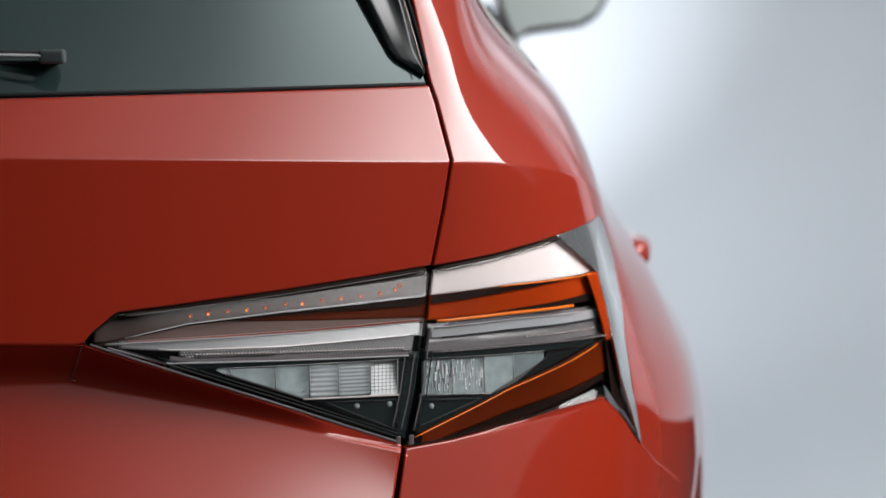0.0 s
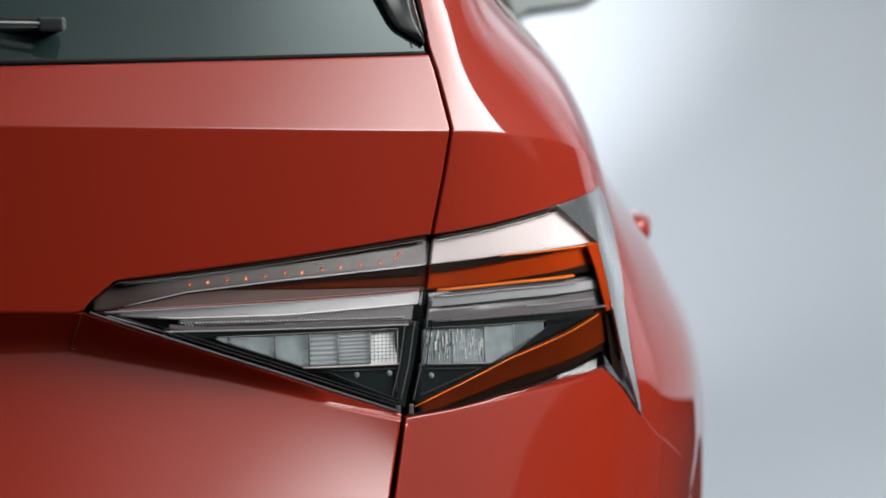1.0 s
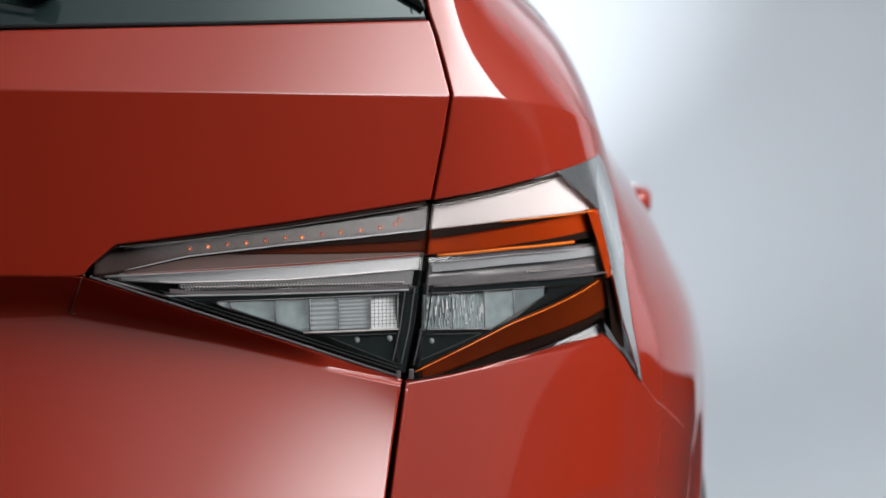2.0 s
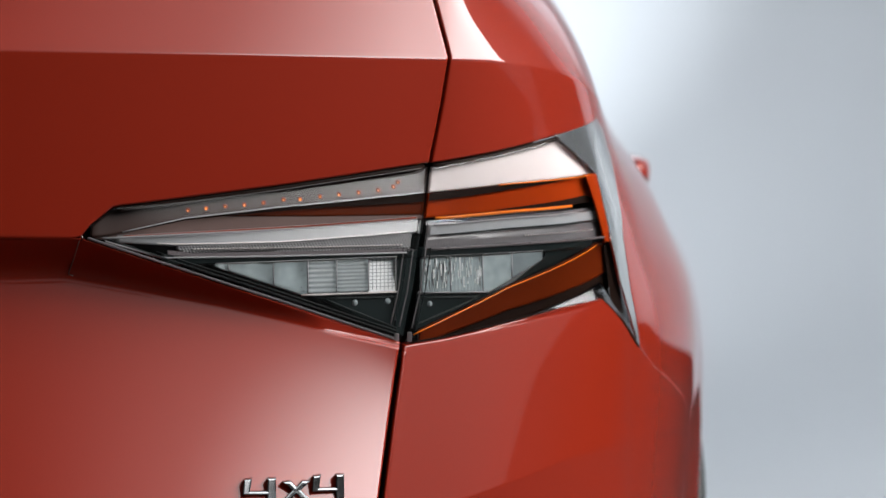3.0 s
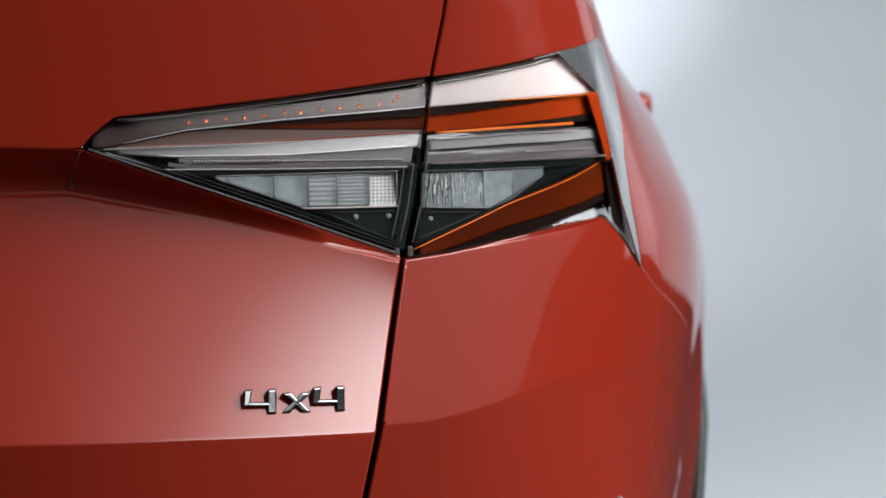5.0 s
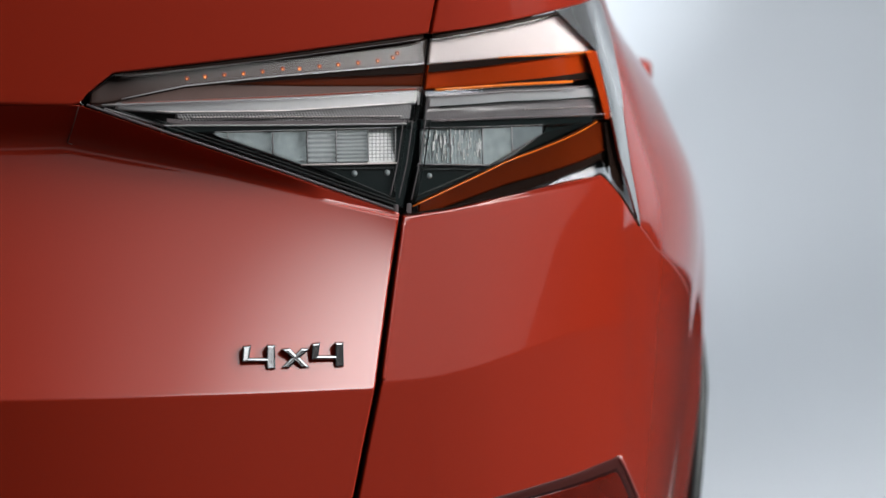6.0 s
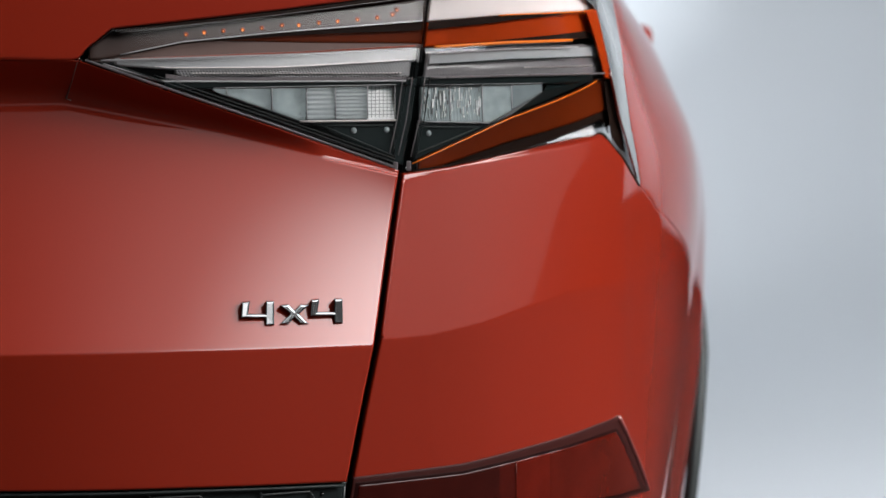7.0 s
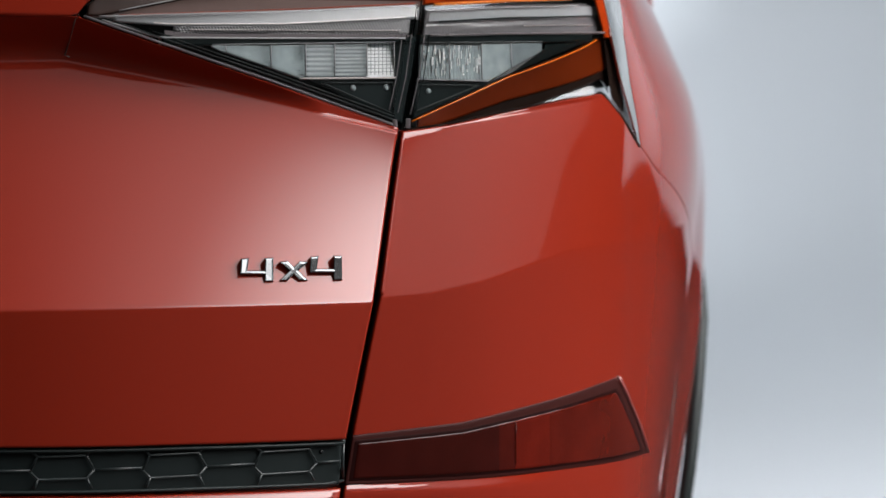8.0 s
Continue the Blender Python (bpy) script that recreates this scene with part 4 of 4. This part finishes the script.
# ---- strip grille under the tailgate ----
def grille():
    topz = lambda s: GATE_FOOT(s) - .0035
    lowz = lambda s: GATE_FOOT(s) - .0425
    end = lambda z: seam(z) - .0045
    g = skin_part("grille", sheet([lowz, topz], flat(LEFT), end, 80, [20], 0, lambda s, z: np.full_like(s, .010), lip=.010), GRILLE, car, "black plastic strip grille with hexagon ribs")
    rail("frame_bead", [(s, float(topz(s)) - .001) for s in np.linspace(LEFT, -.087, 30)], .004, .0018, GRILLE, g)
    rail("frame_bead", [(s, float(lowz(s)) + .0012) for s in np.linspace(LEFT, -.088, 30)], .003, .0016, GRILLE, g)
    rail("frame_bead", [(-.0868, .5715), (-.0880, .5350)], .003, .0014, GRILLERIB, g)
    # ribs of the same plastic, their highlights put in by the lighter colour
    for k in range(6):
        o = -.138 - .0965 * k
        h = float(GATE_FOOT(o))
        a, b, t, m, l = .021, .0275, h - .0095, h - .0225, h - .0300
        rail("rib", [(o - b, m), (o - a, t), (o + a, t), (o + b, m)], .0065, .0010, GRILLERIB, g)
        rail("rib", [(o - b, m), (o - a, l), (o + a, l), (o + b, m)], .0065, .0010, GRILLERIB, g)
        rail("rib", [(o + b, m), (min(o + .069, -.089), m)], .0065, .0010, GRILLERIB, g)
        for sgn in (-1, 1):
            rail("rib", [(o + sgn * a, t), (o + sgn * (a + .004), t + .0045)], .0065, .0010, GRILLERIB, g)
            rail("rib", [(o + sgn * a, l), (o + sgn * (a + .004), l - .0090)], .0065, .0010, GRILLERIB, g)
    bm = bmesh.new()
    bmesh.ops.create_uvsphere(bm, u_segments=10, v_segments=6, radius=.0022)
    at = skin(-.1065, .5655)
    bmesh.ops.translate(bm, vec=(at[0], at[1] + .0095, at[2]), verts=bm.verts)
    part("stud", bm, BLACK, g, smooth=True)


grille()


# ---- red reflector in the bumper corner ----
def reflector():
    outer_t = curve([(-.0775, .5728), (.0222, .5778), (.0977, .5890), (.1649, .5980), (.2000, .6006), (.3, .61)])
    outer_l = curve([(-.0800, .5299), (.0116, .5267), (.1216, .5230), (.2934, .5117)])
    side = curve([(.50, .304), (.5119, .2925), (.6004, .2005), (.65, .16)])
    r = skin_part("reflector", sheet(ordered([outer_l, outer_t]), lambda z: seam(z) + .004, side, 60, [12], 0, lambda s, z: np.full_like(s, -.0015), lip=.008), RIMRED, car, "dark red rear reflector set in the bumper")
    it = lambda s: outer_t(s) - np.interp(s, [-.08, .05, .20], [.0040, .0062, .0110])
    il = lambda s: outer_l(s) + .0026
    inside = lambda z: side(z) - .016
    skin_part("lens_border", sheet(ordered([il, it]), lambda z: seam(z) + .006, inside, 60, [12], 0, lambda s, z: np.full_like(s, -.0018), lip=.0025), LENSEDGE, r, "black maroon border")
    # ribbed fields of one lens, lit and dim put into their colours, darker towards the tailgate
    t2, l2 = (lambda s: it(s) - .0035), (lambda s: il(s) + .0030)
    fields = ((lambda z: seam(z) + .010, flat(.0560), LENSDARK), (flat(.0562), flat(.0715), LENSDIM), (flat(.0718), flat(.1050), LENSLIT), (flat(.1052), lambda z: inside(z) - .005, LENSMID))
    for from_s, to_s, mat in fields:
        skin_part("red_lens", sheet(ordered([l2, t2]), from_s, to_s, 40, [10], 0, lambda s, z: -.0024 - .0002 * np.sin(s * 240), lip=.0015), mat, r, "ribbed dark red lens field, its lit or dim look put into the colour")
    rail("divider", [(.0720, .5345), (.0720, .5745)], -.0034, .0004, LENSMID, r)
    rail("edge_bead", [(.2000, .6000), (.2450, .5570), (.2915, .5130)], -.0015, .0026, RIMPINK, r)


reflector()


# ---- wiper and spoiler fin on the rear window ----
def wiper():
    w = part("wiper", rod(bmesh.new(), [(-.62, 3.018, 1.2265), (-.50, 3.016, 1.2235), (-.355, 3.016, 1.2185)], .0032, 10), RUBBER, car, "black rear wiper resting on the window", smooth=True)
    bm = bmesh.new()
    box(bm, (-.360, -.3365), (3.004, 3.024), (1.2095, 1.2225), .0035)
    part("end_cap", bm, WIPERCAP, w)
    bm = bmesh.new()
    rod(bm, [(-.62, 3.006, 1.2215), (-.50, 3.006, 1.2195), (-.358, 3.006, 1.2165)], .0022, 8)
    part("blade_spine", bm, WIPERCAP, w, smooth=True)
    bm = bmesh.new()
    box(bm, (-.62, -.345), (3.026, 3.045), (1.2085, 1.2125), .001)
    part("blade_lip", bm, RUBBER, w)


def spoiler_fin():
    """A hollowed gloss fin that narrows to a point at the window's corner."""
    left = curve([(1.1960, -.0185), (1.1985, -.0230), (1.2105, -.0440), (1.2170, -.0500), (1.2300, -.0572), (1.2700, -.0790), (1.340, -.118)])
    right = curve([(1.1960, -.0162), (1.1985, -.0150), (1.2150, -.0195), (1.2500, -.0295), (1.2900, -.0425), (1.340, -.060)])
    zs = np.concatenate([np.linspace(1.1962, 1.215, 12)[:-1], np.linspace(1.215, 1.340, 40)])
    us = np.linspace(0, 1, 41)
    rows = []
    for z in zs:
        w = float(np.interp(z, [1.196, 1.222, 1.262, 1.34], [0, 0, 1, 1.25]))
        hollow = np.interp(us, [0, .07, .26, .42, .60, .76, .90, 1], [.005, -.0030, -.0095, -.0075, -.0045, -.0075, -.0130, -.0040])
        plain = np.interp(us, [0, .07, .30, .60, .85, 1], [.005, -.0020, -.0055, -.0085, -.0105, .002])
        d = soften(plain + (hollow - plain) * w, 2, 2)
        s = left(z) + (right(z) - left(z)) * us
        p = skin(s, np.full_like(s, z))
        p[:, 1] += d * np.interp(z, [1.196, 1.205, 1.22], [.25, .7, 1])
        rows.append(p)
    f = skin_part("spoiler_fin", rolled(np.stack(rows), .008), FINBLACK, car, "gloss black hollowed spoiler side fin beside the window")
    rail("edge_bead", [(float(right(z)) - .0012, z) for z in np.linspace(1.203, 1.335, 14)], -.0120, .0008, BROWN, f)
    rail("seal", [(float(right(z)) + .0030, z) for z in np.linspace(1.205, 1.335, 12)], .001, .0018, RUBBER, f)


wiper()
spoiler_fin()
rail("trim_seam", [(-.3222, .9575), (-.3300, .940), (-.3372, .9232), (-.3330, .9214)], .0001, .0006, BROWN, car, "thin joint line of the tailgate trim")
rail("window_gasket", [(s, float(line("window", s)) + .0014) for s in np.linspace(LEFT, -.0155, 40)], .0022, .0020, RUBBER, car, "black rubber window gasket")


# ---- door mirror, door handle, wheels ----
def ellipsoid(bm, middle, size, power=.55, nu=28, nv=16):
    """A rounded block: a superellipsoid."""
    def f(v):
        return math.copysign(abs(v) ** power, v)
    rows = []
    for i in range(nv + 1):
        b = -math.pi / 2 + math.pi * i / nv
        rows.append([bm.verts.new((middle[0] + size[0] * f(math.cos(b)) * f(math.cos(a)), middle[1] + size[1] * f(math.cos(b)) * f(math.sin(a)), middle[2] + size[2] * f(math.sin(b))))
                     for a in [2 * math.pi * k / nu for k in range(nu)]])
    for a, b in zip(rows, rows[1:]):
        for k in range(nu):
            bm.faces.new((a[k], a[(k + 1) % nu], b[(k + 1) % nu], b[k]))
    bmesh.ops.remove_doubles(bm, verts=bm.verts, dist=1e-6)
    bmesh.ops.recalc_face_normals(bm, faces=bm.faces)
    return bm


def door_mirror(sign):
    flip = (lambda x: x) if sign > 0 else (lambda x: -1.24 - x)
    edge = [(.113, 1.188), (.135, 1.205), (.224, 1.217), (.251, 1.234), (.2705, 1.268), (.276, 1.315), (.265, 1.355), (.11, 1.365), (.080, 1.345), (.079, 1.290), (.093, 1.236)]
    def plate(inset, y0, y1, bevel):
        bm = bmesh.new()
        cx, cz = .175, 1.280
        ring_pts = [(cx + (x - cx) * (1 - inset), cz + (z - cz) * (1 - inset)) for x, z in edge]
        a = [bm.verts.new((flip(x), y0, z)) for x, z in ring_pts]
        b = [bm.verts.new((flip(cx + (x - cx) * .86), y1, cz + (z - cz) * .86)) for x, z in ring_pts]
        bm.faces.new(a)
        bm.faces.new(b[::-1])
        for i in range(len(a)):
            bm.faces.new((a[i], b[i], b[(i + 1) % len(a)], a[(i + 1) % len(a)]))
        bmesh.ops.recalc_face_normals(bm, faces=bm.faces)
        bmesh.ops.bevel(bm, geom=list(bm.edges), offset=bevel, segments=3, affect="EDGES", profile=.6)
        return bm
    m = part("door_mirror", plate(0, 5.300, 5.410, .012), BLACK, car, "door mirror with dark housing and pale glass", smooth=True)
    bm = plate(.10, 5.292, 5.304, .002)
    bmesh.ops.rotate(bm, verts=bm.verts, cent=(flip(.175), 5.296, 1.28), matrix=Matrix.Rotation(radians(-17), 3, "X"))
    part("mirror_glass", bm, MIRROR, m)
    bm = bmesh.new()
    rod(bm, [(flip(.03), 5.40, 1.20), (flip(.09), 5.38, 1.235)], .026, 12)
    part("mirror_foot", bm, BLACK, m, smooth=True)


def door_handle(sign):
    flip = (lambda x: x) if sign > 0 else (lambda x: -1.24 - x)
    bm = ellipsoid(bmesh.new(), (flip(.228), 4.14, .957), (.030, .090, .019), .6)
    h = part("door_handle", bm, PAINT, car, smooth=True)
    bm = ellipsoid(bmesh.new(), (flip(.206), 4.14, .957), (.012, .050, .024), .6)
    part("grip_recess", bm, RUBBER, h, smooth=True)


def ring(bm, y, z, profile, seg=48):
    """Turns an (x, radius) outline about a cross-wise axle at y, z."""
    rings = [[bm.verts.new((x, y + r * math.cos(a), z + r * math.sin(a))) for x, r in profile] for a in [2 * math.pi * k / seg for k in range(seg)]]
    n = len(profile)
    for a, b in zip(rings, rings[1:] + rings[:1]):
        for k in range(n - 1):
            bm.faces.new((a[k], a[k + 1], b[k + 1], b[k]))
    bmesh.ops.recalc_face_normals(bm, faces=bm.faces)
    return bm


def wheel(x, y, sign):
    w = part("wheel", ring(bmesh.new(), y, .345, [(x - .11 * sign, .22), (x - .11 * sign, .325), (x - .09 * sign, .342), (x + .09 * sign, .342), (x + .11 * sign, .325), (x + .115 * sign, .25), (x + .10 * sign, .22)]), RUBBER, car, "black tyre on a dark alloy rim", smooth=True)
    part("rim", ring(bmesh.new(), y, .345, [(x - .08 * sign, .225), (x + .10 * sign, .225), (x + .085 * sign, .19), (x + .07 * sign, .06), (x + .075 * sign, .0)]), CHROME, w, smooth=True)


def arch(y, sign):
    bm = bmesh.new()
    flip = (lambda x: x) if sign > 0 else (lambda x: -1.24 - x)
    lip_x = lambda z: float(np.interp(z, [.21, .36, .395, .447, .512, .605, .75], [.248, .268, .273, .281, .289, .299, .296]))
    pts = [(flip(lip_x(.345 + .40 * math.sin(a))), y - .40 * math.cos(a), .345 + .40 * math.sin(a)) for a in np.linspace(-.35, math.pi + .35, 60)]
    rod(bm, pts, .008, 10)
    part("arch_trim", bm, GRILLE, car, "black plastic wheel arch trim", smooth=True)


for side in (1, -1):
    door_mirror(side)
    door_handle(side)
    for yy in (4.15, 5.75):
        wheel(.08 if side > 0 else -1.32, yy, side)
    arch(4.15, side)


# folded edge of the bumper along the tailgate's shut line
rail("bumper_hem", [(float(seam(z) + half_gap(z)) + .0003, float(z)) for z in np.linspace(.7035, .845, 50)], -.0014, .0021, PAINT, car)
settle()
